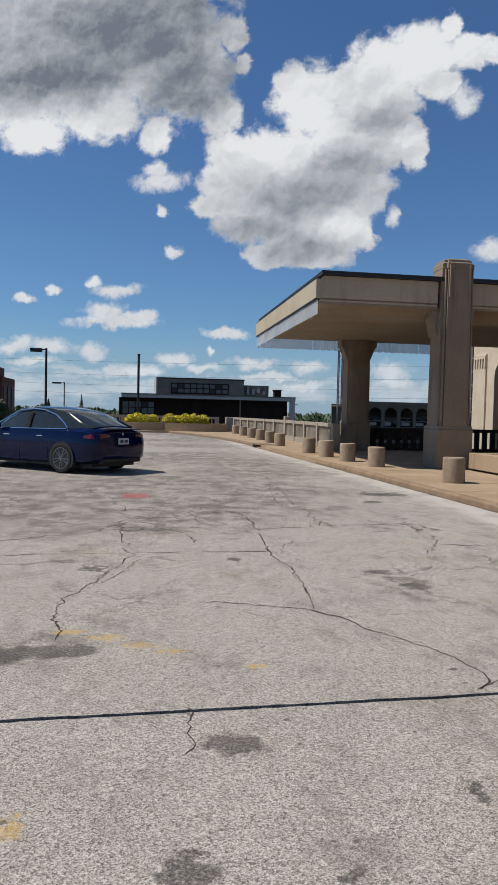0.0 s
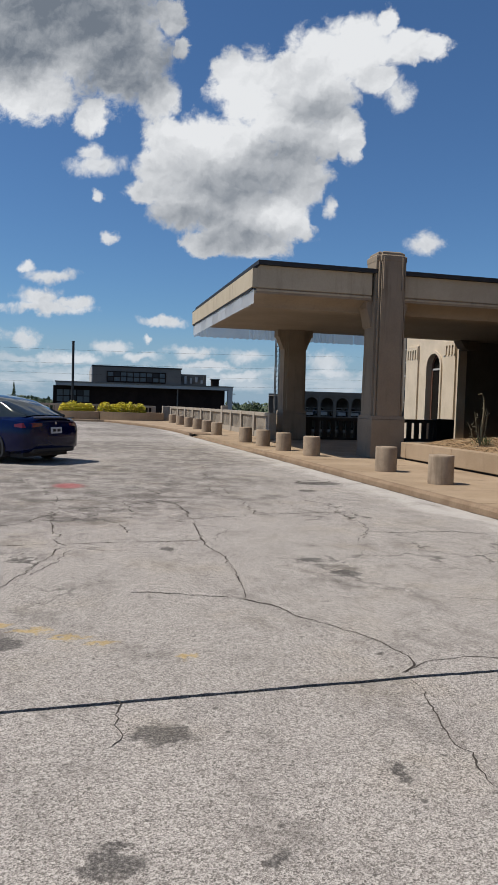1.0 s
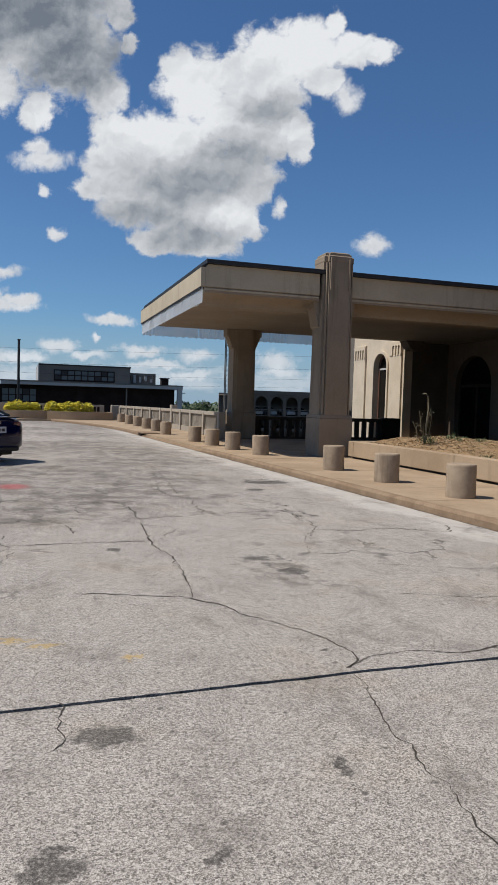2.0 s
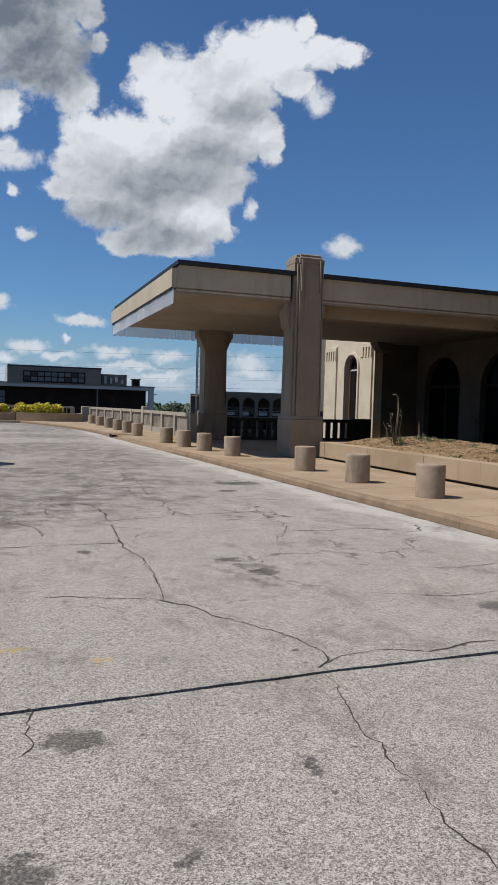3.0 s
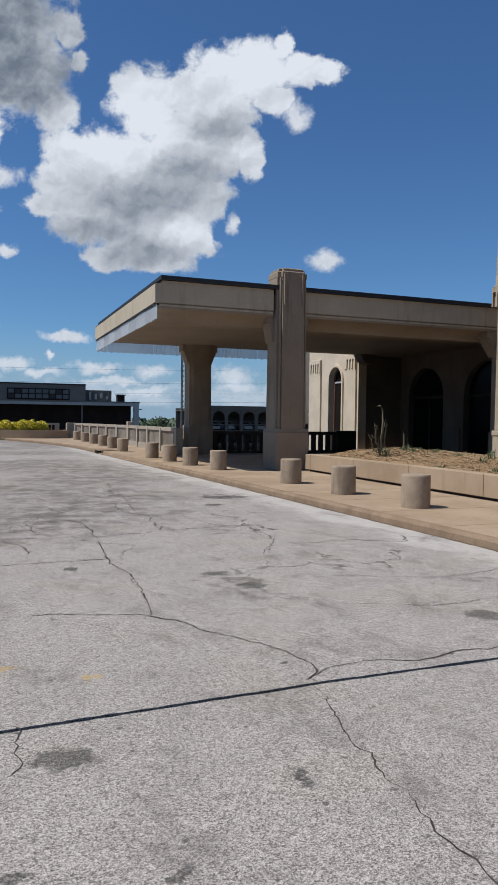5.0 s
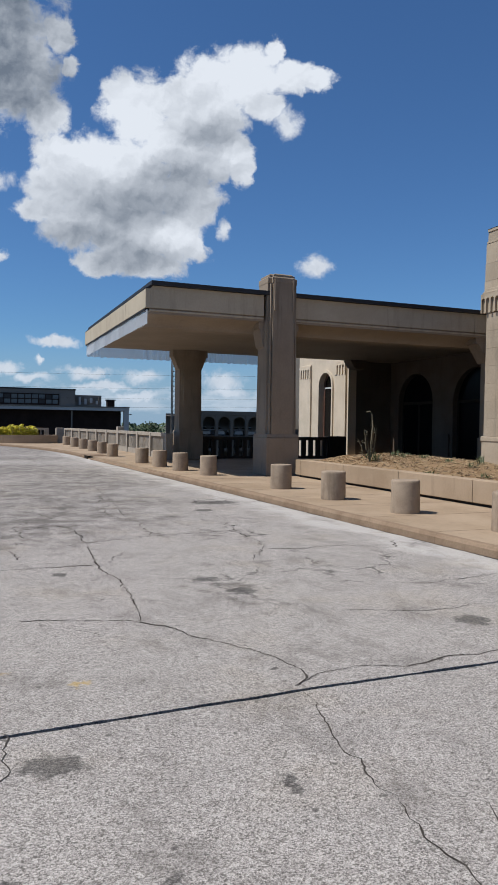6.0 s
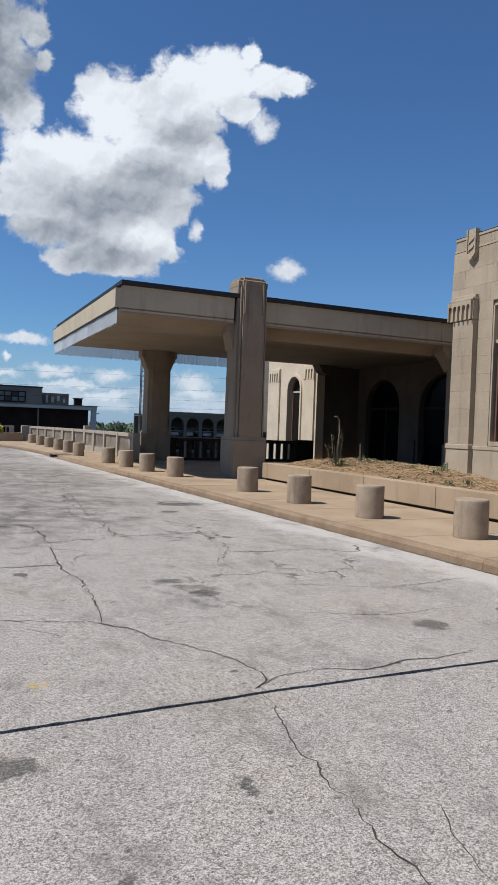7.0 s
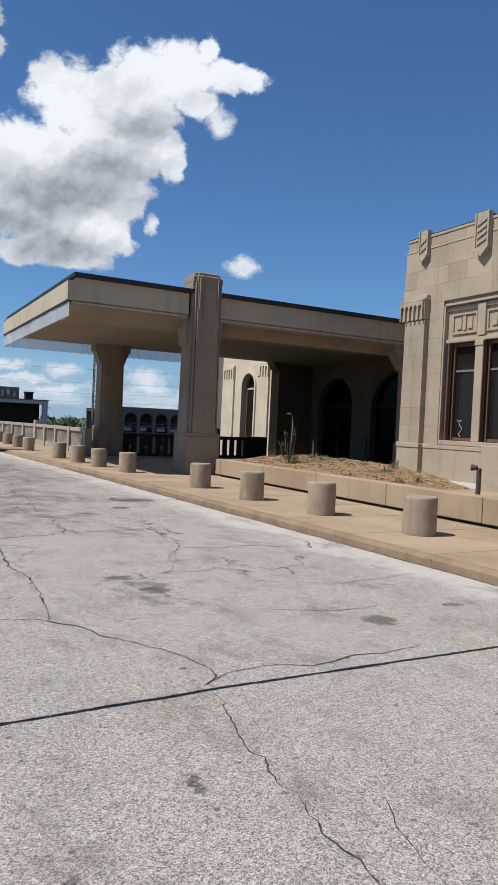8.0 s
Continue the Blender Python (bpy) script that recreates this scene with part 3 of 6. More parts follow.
def worn_edge(y, out):
    """The crumbled edge of a slab along the joint, from the kerb to the far side."""
    gap = y - JOINT
    pts = [(kerb_x(y), y)]
    x = kerb_x(y) - 0.03
    while x > -4.0:
        n = noise.noise(Vector((x * 3.0, out * 7.0, 0))) + 0.8 * noise.noise(Vector((x * 13.0, out * 7.0, 3))) + 0.5 * noise.noise(Vector((x * 29.0, out * 7.0, 6)))
        pts.append((x, joint_y(x) + gap - out * max(-0.005, 0.009 * n)))
        x -= 0.03
    return pts + [(-45.0, joint_y(-45.0) + gap)]


def road_slab(y0, y1, steps, low=False, high=False):
    ys = [y0 + (y1 - y0) * i / steps for i in range(steps + 1)]
    side = [(kerb_x(y), y) for y in ys[1:-1]]
    far = worn_edge(y1, 1) if high else [(kerb_x(y1), y1), (-45.0, y1)]
    near = worn_edge(y0, -1) if low else [(kerb_x(y0), y0), (-45.0, y0)]
    return prism(bmesh.new(), side + far + near[::-1], -0.5, 0.0)


part("near_slab", road_slab(-30, JOINT - 0.017, 12, high=True), ROAD, road)
part("middle_slab", road_slab(JOINT + 0.017, 16.05, 10, low=True), ROAD, road)
part("far_slab", road_slab(16.062, 47.9, 40), ROAD, road)
part("joint_filler", prism(bmesh.new(), [(x, joint_y(x) + d) for d, xs in ((-0.06, (-45.0, 2.0, kerb_x(JOINT))), (0.06, (kerb_x(JOINT), 2.0, -45.0))) for x in xs], -0.3, -0.14), JOINT_FILL, road, "black joint filler")


def crack(points, width=0.012, wander=0.035, seed=1):
    """A ragged crack in the road, through a few bends."""
    r = random.Random(seed)
    line, s = [], 0.0
    for a, b in zip(points, points[1:]):
        length = math.hypot(b[0] - a[0], b[1] - a[1])
        nx, ny = -(b[1] - a[1]) / length, (b[0] - a[0]) / length
        n = max(3, int(length / 0.035))
        for i in range(n):
            f = i / n
            fade = min(1, 4 * f, 4 * (1 - f))
            q = s + f * length
            off = fade * wander * (1.6 * noise.noise(Vector((q * 2.1, seed * 3.7, 0))) + 1.1 * noise.noise(Vector((q * 9, seed * 5.1, 2))) + r.uniform(-0.32, 0.32))
            line.append((a[0] + (b[0] - a[0]) * f + nx * off, a[1] + (b[1] - a[1]) * f + ny * off))
        s += length
    line.append(points[-1])
    bm = bmesh.new()
    rows = []
    for i, p in enumerate(line):
        q, o = line[min(i + 1, len(line) - 1)], line[max(i - 1, 0)]
        d = Vector((q[0] - o[0], q[1] - o[1]))
        d = d.normalized() if d.length else Vector((1, 0))
        swell = 0.55 + 0.6 * noise.noise(Vector((i * 0.11, seed * 1.3, 4)))
        h = max(0.12, swell) * (0.6 * width + 0.0025) * 1.5 * r.uniform(0.3, 0.8) * (0.2 if i in (0, len(line) - 1) else 1)
        rows.append((bm.verts.new((p[0] - d.y * h, p[1] + d.x * h, 0.0025)), bm.verts.new((p[0] + d.y * h, p[1] - d.x * h, 0.0025))))
    for a, b in zip(rows, rows[1:]):
        bm.faces.new((a[0], a[1], b[1], b[0]))
    part("crack", bm, CRACK, road, "dirt-filled crack")


crack([(1.1, 10.7), (1.44, 9.97), (1.38, 8.2), (1.33, 7.4), (1.38, 6.76), (1.37, 6.05), (1.3, 5.43), (1.22, 5.2)], 0.018, seed=2)
crack([(1.22, 5.2), (1.41, 4.99), (1.53, 4.67), (1.70, 4.44), (1.82, 4.24), (1.89, 4.03), (1.92, 3.78), (1.79, 3.60)], 0.016, 0.03, seed=3)
crack([(1.22, 5.23), (0.93, 5.33), (0.61, 5.46), (0.4, 5.5)], 0.014, 0.03, seed=4)
crack([(1.78, 3.53), (1.75, 3.3), (1.66, 2.94), (1.67, 2.7), (1.62, 2.53), (1.64, 2.37), (1.6, 2.17), (1.6, 1.9), (1.5, 1.2)], 0.0075, 0.03, seed=5)
crack([(1.77, 3.6), (2.02, 3.75), (2.34, 3.77), (2.59, 3.67), (2.95, 3.75), (3.15, 3.7), (3.5, 3.75)], 0.013, 0.02, seed=6)
crack([(3.52, 9.33), (3.54, 8.34), (3.44, 7.94), (3.0, 7.22)], 0.018, 0.06, seed=7)
crack([(3.39, 7.83), (4.28, 7.76), (5.0, 7.45), (5.3, 7.9)], 0.022, 0.07, seed=8)
crack([(-1.8, 7.3), (-0.09, 7.41), (0.43, 7.45), (1.31, 7.45)], 0.022, 0.03, seed=9)
crack([(1.42, 8.85), (2.32, 9.14), (3.52, 9.33), (3.8, 9.85)], 0.024, 0.06, seed=10)
crack([(-0.58, 4.6), (-0.66, 5.41), (-0.53, 5.82), (-0.22, 6.87), (-0.09, 7.26)], 0.016, 0.05, seed=11)
crack([(-0.05, 7.1), (-0.3, 6.3), (-0.45, 6.05)], 0.012, 0.04, seed=12)
crack([(-0.09, 7.3), (-0.26, 8.22), (-0.27, 10.84), (-0.6, 12.24)], 0.018, 0.08, seed=13)
crack([(-2.6, 7.8), (-1.35, 8.24), (-0.7, 8.61), (-0.22, 9.47), (1.1, 10.4)], 0.024, 0.08, seed=14)
crack([(0.18, 3.53), (0.2, 3.41), (0.17, 3.23), (0.2, 3.12), (0.14, 3.02)], 0.005, 0.02, seed=15)
crack([(1.95, 2.2), (1.86, 2.03), (1.81, 1.84), (1.74, 1.5)], 0.005, 0.02, seed=16)
crack([(0.7, 5.2), (0.95, 4.9), (1.25, 5.0)][:2], 0.004, 0.02, seed=17)
crack([(2.6, 14.6), (2.2, 11.8), (2.5, 10.4), (2.32, 9.2)], 0.018, 0.09, seed=18)
crack([(-3.0, 15.0), (-0.2, 14.2), (1.5, 12.6), (2.2, 12.0)], 0.026, 0.1, seed=19)
crack([(3.2, 6.0), (4.2, 5.6), (5.3, 5.8)], 0.010, 0.04, seed=20)

# dark ragged line along the kerb's foot, drawn with the crack shape
for k in range(9):
    crack([(kerb_x(y) - 0.022, y) for y in (3.0 + 3.0 * k, 4.5 + 3.0 * k, 6.0 + 3.0 * k)], 0.040, 0.012, seed=30 + k)
crack([(4.9, 13.2), (4.6, 12.9), (4.3, 12.7), (4.05, 12.9), (4.3, 13.2), (4.7, 13.3)], 0.05, 0.05, seed=40)
crack([(2.9, 5.0), (3.5, 4.75), (4.6, 4.8)], 0.006, 0.03, seed=41)
crack([(-0.35, 9.8), (0.2, 9.2), (0.5, 8.6)], 0.012, 0.06, seed=42)
crack([(0.55, 11.9), (0.9, 11.2), (0.8, 10.6), (1.2, 10.1)], 0.012, 0.06, seed=43)
crack([(2.6, 7.6), (2.9, 6.9), (2.7, 6.4)], 0.006, 0.04, seed=44)
crack([(2.88, 17.78), (2.73, 14.33), (2.41, 11.24)], 0.014, 0.05, seed=50)
crack([(0.51, 8.59), (0.56, 7.96)], 0.014, 0.05, seed=51)
crack([(0.78, 10.86), (0.67, 10.15), (0.73, 9.42)], 0.014, 0.05, seed=52)
crack([(2.99, 10.6), (3.16, 9.48), (3.88, 9.85)], 0.014, 0.05, seed=53)
crack([(1.23, 10.56), (1.42, 10.16), (1.44, 9.23)], 0.014, 0.05, seed=54)
crack([(-0.03, 12.26), (0.8, 13.18), (1.3, 11.21)], 0.014, 0.05, seed=55)

pavement = thing("pavement", 8, 20, 0, "tan concrete pavement with a dropped stretch of kerb", "pavement", kind="structure")
bm = bmesh.new()
ys = [-30 + 1.0 * i for i in range(79)]
edge_line = [(kerb_x(y) + 0.10, y) for y in ys if y < 47.6]
bm = prism(bm, edge_line + [(4.8 - 0.0105 * 16.8 ** 2, 47.9), (-45, 47.9), (-45, 52.6), (6.9, 52.6), (7.85, 41), (7.85, 27.65), (18.2, 27.65), (18.2, -30)], -0.5, 0.128)
part("paving", bm, PAVING, pavement)
# score lines across the paving
for k, y in enumerate([3.0 + 1.55 * i for i in range(17)]):
    part("score_line", boxes((kerb_x(y) + 0.115, 8.3, y - 0.006, y + 0.006, 0.126, 0.1295)), KERB, pavement)


def kerb_stone(y0, y1, top):
    bm = bmesh.new()
    rings = []
    for y in (y0 + 0.002, y1 - 0.002):
        x = kerb_x(y)
        rings.append([(x - 0.012, y, -0.3), (x - 0.012, y, top - 0.045), (x + 0.012, y, top - 0.012), (x + 0.045, y, top), (x + 0.105, y, top), (x + 0.105, y, -0.3)])
    return loft(bm, rings)


y = -12.0
while y < 47.3:
    drop = min(1.0, max(0.0, (y - 18.6) / 2.0)) * min(1.0, max(0.0, (30.2 - y) / 1.6))
    part("kerb_stone", kerb_stone(y, y + 1.5, 0.133 - 0.075 * drop), KERB, pavement)
    y += 1.5

# ---------------------------------------------------------------- bollards
def bollard():
    bm = bmesh.new()
    profile = [(0.228, 0.0), (0.231, 0.03), (0.231, 0.08), (0.229, 0.30), (0.229, 0.49), (0.226, 0.515), (0.214, 0.527), (0.12, 0.530)]
    lathe(bm, profile, 28, uneven=0.004)
    me = mesh_of("bollard", bm, BOLLARD)
    smooth(me)
    ob = new("bollard", me)
    return tagged(ob, "short round exposed-aggregate concrete bollard on the pavement", "bollard", "bollards along the kerb")


BOLLARDS = [(6.93, 5.05), (6.75, 7.39), (6.57, 9.53), (6.45, 11.69), (6.42, 13.98), (6.18, 18.2), (5.98, 20.2), (5.88, 22.2), (5.80, 24.3),
            (5.74, 29.3), (5.88, 32.4), (5.95, 35.4), (5.97, 38.5), (5.98, 41.7), (5.98, 45.2)]
first = bollard()
first.matrix_basis = pose(*BOLLARDS[0], 0.128)
for k, (x, y) in enumerate(BOLLARDS[1:]):
    copy_thing(first, pose(x, y, 0.128, 0, 0, 37 * k))

# ---------------------------------------------------------------- canopy
CX0, CX1, CY0, CY1 = 4.31, 18.05, 17.83, 27.5
canopy = thing("canopy", 8.1, 22.6, 0.128, "flat-roofed concrete entrance canopy with a pale painted fascia", "canopy", kind="structure")
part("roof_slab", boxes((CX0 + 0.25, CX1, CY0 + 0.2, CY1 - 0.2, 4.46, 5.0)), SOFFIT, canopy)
bm = bmesh.new()
loft(bm, [[(CX0 + 0.13, CY0 - 0.11, 5.04), (CX1, CY0 - 0.11, 5.04), (CX1, CY1 + 0.1, 5.04), (CX0 + 0.13, CY1 + 0.1, 5.04)],
          [(CX0 + 0.13, CY0 - 0.11, 5.15), (CX1, CY0 - 0.11, 5.15), (CX1, CY1 + 0.1, 5.15), (CX0 + 0.13, CY1 + 0.1, 5.15)]])
part("roof_edge", bm, ROOFING, canopy, "black roofing felt edge")
# unseen filler added to block a sliver of sun behind the canopy
part("rear_sun_filler", boxes((15.95, CX1, CY1 - 0.11, 27.61, 4.41, 4.99)), SOFFIT, canopy)
# sloped flashing between fascia and roof edge along the end
bm = prism(bmesh.new(), [(CX0 - 0.01, 4.957), (CX0 + 0.13, 5.045), (CX0 + 0.20, 5.045), (CX0 + 0.121, 4.957)], CY0 - 0.01, CY1 + 0.02, "y")
part("flashing", bm, ROOFING, canopy, "dark metal flashing")
# fascia panels
n = 4
for k in range(n):
    a = CY0 + (CY1 - CY0) * k / n
    b = CY0 + (CY1 - CY0) * (k + 1) / n
    part("end_panel", boxes((CX0, CX0 + 0.12, a + 0.008 + (0.0 if k else -0.008), b - 0.008, 4.47, 4.955), bevel=0.004), FASCIA, canopy)
part("end_backing", boxes((CX0 + 0.02, CX0 + 0.25, CY0 + 0.125, CY1 - 0.02, 4.43, 4.953)), IRON, canopy)
for a, b in ((CX0 + 0.122, 7.60), (8.52, 14.70), (14.71, CX1)):
    part("front_panel", boxes((a, b, CY0, CY0 + 0.15, 4.47, 5.038), bevel=0.004), FASCIA, canopy)
    part("front_groove", boxes((a, b, CY0 + 0.035, CY0 + 0.16, 4.43, 4.468)), PILLAR, canopy)
    part("front_moulding", boxes((a, b, CY0 + 0.012, CY0 + 0.3, 4.385, 4.432), bevel=0.008), FASCIA, canopy)
    cove = [(CY0 + 0.03, 4.387), (CY0 + 0.03, 4.33)] + [(CY0 + 0.03 + 0.62 * math.sin(math.pi * i / 16), 4.33 - 0.27 * (1 - math.cos(math.pi * i / 16))) for i in range(1, 9)] + [(CY0 + 1.1, 4.06), (CY0 + 1.1, 4.387)]
    # cove takes the darker soffit colour, deepening the shade under the fascia
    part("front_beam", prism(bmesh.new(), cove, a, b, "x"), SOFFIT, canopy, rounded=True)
part("rear_panel", boxes((CX0 + 0.122, CX1, CY1 - 0.12, CY1, 4.47, 5.038)), FASCIA, canopy)
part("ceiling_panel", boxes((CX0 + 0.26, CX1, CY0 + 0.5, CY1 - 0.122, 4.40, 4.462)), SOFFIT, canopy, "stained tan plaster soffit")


def valance(along, fixed, start, end, top, foot, across):
    """A hanging sheet of corrugated plastic with a scalloped foot."""
    bm = bmesh.new()
    pitch, rows = 0.26, []
    count = int((end - start) / 0.065)
    for i in range(count + 1):
        s = start + (end - start) * i / count
        wave = 0.016 * math.sin(2 * math.pi * s / 0.13)
        low = foot + 0.045 * abs(math.sin(math.pi * s / pitch))
        pts = [((fixed + wave, s, z) if along == "y" else (s, fixed + wave, z)) for z in (top, (top + low) / 2, low)]
        rows.append([bm.verts.new(p) for p in pts])
    for a, b in zip(rows, rows[1:]):
        for i in range(2):
            bm.faces.new((a[i], a[i + 1], b[i + 1], b[i]))
    bmesh.ops.solidify(bm, geom=bm.faces[:], thickness=0.004)
    part("valance_sheet", bm, VALANCE, canopy, "pale translucent corrugated valance", rounded=True)


for k in range(4):
    a = CY0 + 0.03 + 2.41 * k
    valance("y", CX0 + 0.05, a, a + 2.40, 4.44, 4.03, 0)
for k in range(4):
    a = CX0 + 0.08 + 2.2 * k
    valance("x", CY1 - 0.06, a, a + 2.19, 4.46, 4.0, 0)


def stepped(bm, xm, ym, wx, wy, z, cut, steps=2):
    """Outline of a pier with stepped corners."""
    pts = []
    for sx, sy in ((1, 1), (-1, 1), (-1, -1), (1, -1)):
        c = []
        for k in range(steps + 1):
            c.append((xm + sx * (wx / 2 - cut * k), ym + sy * (wy / 2 - cut * (steps - k))))
            if k < steps:
                c.append((xm + sx * (wx / 2 - cut * (k + 1)), ym + sy * (wy / 2 - cut * (steps - k))))
        pts += c if sx * sy > 0 else c[::-1]
    return [(x, y, z) for x, y in pts]


def pier(xm, ym, front, top, cap=True):
    ob = thing("pillar", xm, ym, 0.128, "tapered tan stone pillar with stepped corners under the canopy", "pillar", "canopy pillars")
    bm = bmesh.new()
    w = 0.97
    box(bm, xm - w / 2, xm + w / 2, ym - w / 2, ym + w / 2, 0.128, 1.17, 0.02)
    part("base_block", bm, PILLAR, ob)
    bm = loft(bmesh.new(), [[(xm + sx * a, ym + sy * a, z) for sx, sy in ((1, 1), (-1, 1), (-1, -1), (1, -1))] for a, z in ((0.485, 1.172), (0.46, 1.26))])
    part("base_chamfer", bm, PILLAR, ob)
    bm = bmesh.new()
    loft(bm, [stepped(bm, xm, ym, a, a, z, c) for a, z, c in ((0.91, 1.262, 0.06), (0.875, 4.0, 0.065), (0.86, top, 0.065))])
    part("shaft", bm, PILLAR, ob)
    if cap:
        # thin ribs and a stepped crown
        bm = bmesh.new()
        loft(bm, [stepped(bm, xm, ym, a, a, z, 0.10, 1) for a, z in ((0.85, top + 0.002), (0.865, top + 0.03), (0.865, top + 0.15), (0.80, top + 0.18))])
        part("crown", bm, PILLAR, ob)
        bm = bmesh.new()
        loft(bm, [stepped(bm, xm, ym, a, a, z, 0.09, 1) for a, z in ((0.76, top + 0.182), (0.76, top + 0.24), (0.66, top + 0.275))])
        part("crown_top", bm, PILLAR, ob)
        for sx in (-0.385, -0.32, 0.32, 0.385):
            bm = loft(bmesh.new(), [[(xm + sx * f - 0.016, ym - a, z), (xm + sx * f + 0.016, ym - a, z), (xm + sx * f + 0.016, ym - a + 0.06, z), (xm + sx * f - 0.016, ym - a + 0.06, z)] for f, a, z in ((1.0, 0.43 if abs(sx) > 0.35 else 0.462, 1.265), (0.95, 0.405 if abs(sx) > 0.35 else 0.438, top - 0.02))])
            part("flute", bm, PILLAR, ob)
        for sx in (-0.27, 0.27):
            part("rib", boxes((xm + sx - 0.02, xm + sx + 0.02, ym - 0.475, ym - 0.42, top - 0.75, top + 0.10), bevel=0.006), PILLAR, ob)
    return ob


def bracket(ob, xm, ym, dx, z1=4.40, reach=0.24, drop=0.8, dy=0.0):
    """A stepped haunch between a pillar and the beam."""
    bm = bmesh.new()
    s = 1 if dx > 0 else -1
    a = xm + s * 0.43
    pts = [(a - s * 0.02, z1 - drop), (a + s * 0.04, z1 - drop + 0.06), (a + s * reach * 0.8, z1 - 0.28), (a + s * reach, z1 - 0.26), (a + s * reach, z1), (a - s * 0.02, z1)]
    prism(bm, pts if s > 0 else pts[::-1], ym - 0.26, ym + 0.26, "y")
    part("bracket", bm, PILLAR, ob)


front_pier = pier(8.10, 18.06, True, 5.36)
rear_pier = pier(8.28, 27.0, False, 4.40, False)
for p, x, yy in ((front_pier, 8.10, 18.2), (rear_pier, 8.28, 27.0)):
    reach = 0.17 if p is front_pier else 0.28
    bracket(p, x, yy, -1, reach=reach)
    bracket(p, x, yy, 1, reach=reach)
# seen only at its corner; the bulk is added to keep the entrance dark
link_block = thing("link_block", 15.8, 16.6, 0.128, "shaded stone corner block, added to shut light out between wing and entrance", "wall", kind="structure")
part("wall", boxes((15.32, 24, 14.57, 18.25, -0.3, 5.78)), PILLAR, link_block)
part("base_course", boxes((15.27, 15.32, 17.2, 18.3, 0.128, 1.2), (15.27, 18.0, 18.25, 18.3, 0.128, 1.2), bevel=0.01), PILLAR, link_block)
bracket(link_block, 15.75, 18.15, -1, z1=4.40, reach=0.5, drop=0.85)

part("rear_haunch", prism(bmesh.new(), [(16.35, 4.0), (16.35, 4.405), (15.55, 4.405), (15.75, 4.10), (15.95, 4.0)], 26.9, 27.5, "y"), SHADE_STONE, canopy)

# ---------------------------------------------------------------- station building
FX = 12.33
wing = thing("near_wing", FX, 10, 0.128, "tan limestone building wing with carved shields and tall windows", "building", kind="structure")
BAY0, BAY1, BAYZ0, BAYZ1 = 9.62, 13.06, 1.36, 4.66
core = boxes((FX + 0.05, FX + 0.45, BAY1, 14.44, -0.3, 6.45), (FX + 0.05, FX + 0.45, -14, BAY0, -0.3, 6.45),
             (FX + 0.05, FX + 0.45, BAY0, BAY1, BAYZ1, 6.45), (FX + 0.05, FX + 0.45, BAY0, BAY1, -0.3, BAYZ0),
             (FX + 0.45, 24, 14.05, 14.44, -0.3, 6.45))
part("wall", core, MORTAR, wing)
part("roof", boxes((FX + 0.3, 24, -14, 14.3, 6.2, 6.42)), ROOFING, wing)
part("coping", boxes((FX - 0.02, FX + 0.5, -14, 14.50, 6.452, 6.53), bevel=0.012), STONE, wing)
part("coping_flashing", boxes((FX - 0.03, FX + 0.52, -14, 14.51, 6.532, 6.56)), CHROME, wing, "pale metal coping strip")
part("parapet_band", boxes((FX - 0.012, FX + 0.05, -14, 14.53, 6.17, 6.23), bevel=0.006), STONE, wing)
part("plinth_ledge", boxes((FX - 0.05, FX + 0.05, -14, 13.66, 1.17, 1.27), bevel=0.015), STONE, wing)
part("plinth", boxes((FX - 0.035, FX + 0.05, -14, 13.66, -0.2, 1.168), bevel=0.008), STONE, wing)
# corner pilaster, tapering upwards
bm = loft(bmesh.new(), [[(FX - d, 13.60 + s, z), (FX - d, 14.36 - s, z), (FX + 0.4, 14.42 - s, z), (FX + 0.4, 13.60 + s, z)] for d, s, z in ((0.17, -0.03, -0.2), (0.17, -0.03, 1.16))])
part("pilaster_base", bm, STONE, wing)
zs = [1.30, 1.74, 2.18, 2.62, 3.06, 3.50, 3.94, 4.38]
for za, zb in zip(zs, zs[1:]):
    bm = loft(bmesh.new(), [[(FX - 0.15, 13.60, z), (FX - 0.15, 14.36 - 0.008 * z, z), (FX + 0.4, 14.40 - 0.008 * z, z), (FX + 0.4, 13.60, z)] for z in (za + 0.0015, zb - 0.0015)])
    part("pilaster_block", bm, BLOCK, wing)
part("pilaster_ledge", boxes((FX - 0.19, FX + 0.38, 13.56, 14.42, 1.165, 1.295), bevel=0.02), STONE, wing)
# pilaster head with five round-headed niches
bm = arch_wall(bmesh.new(), FX - 0.23, FX - 0.17, 13.62, 14.46, 4.39, 4.86, [(13.72 + 0.162 * k, 0.056, 4.70) for k in range(5)], 6)
box(bm, FX - 0.17, FX + 0.38, 13.60, 14.46, 4.39, 4.86)
part("pilaster_head", bm, STONE, wing)
part("pilaster_cap", boxes((FX - 0.20, FX + 0.38, 13.58, 14.44, 4.862, 4.92), (FX - 0.12, FX + 0.38, 13.59, 14.43, 4.922, 5.01), bevel=0.015), STONE, wing)
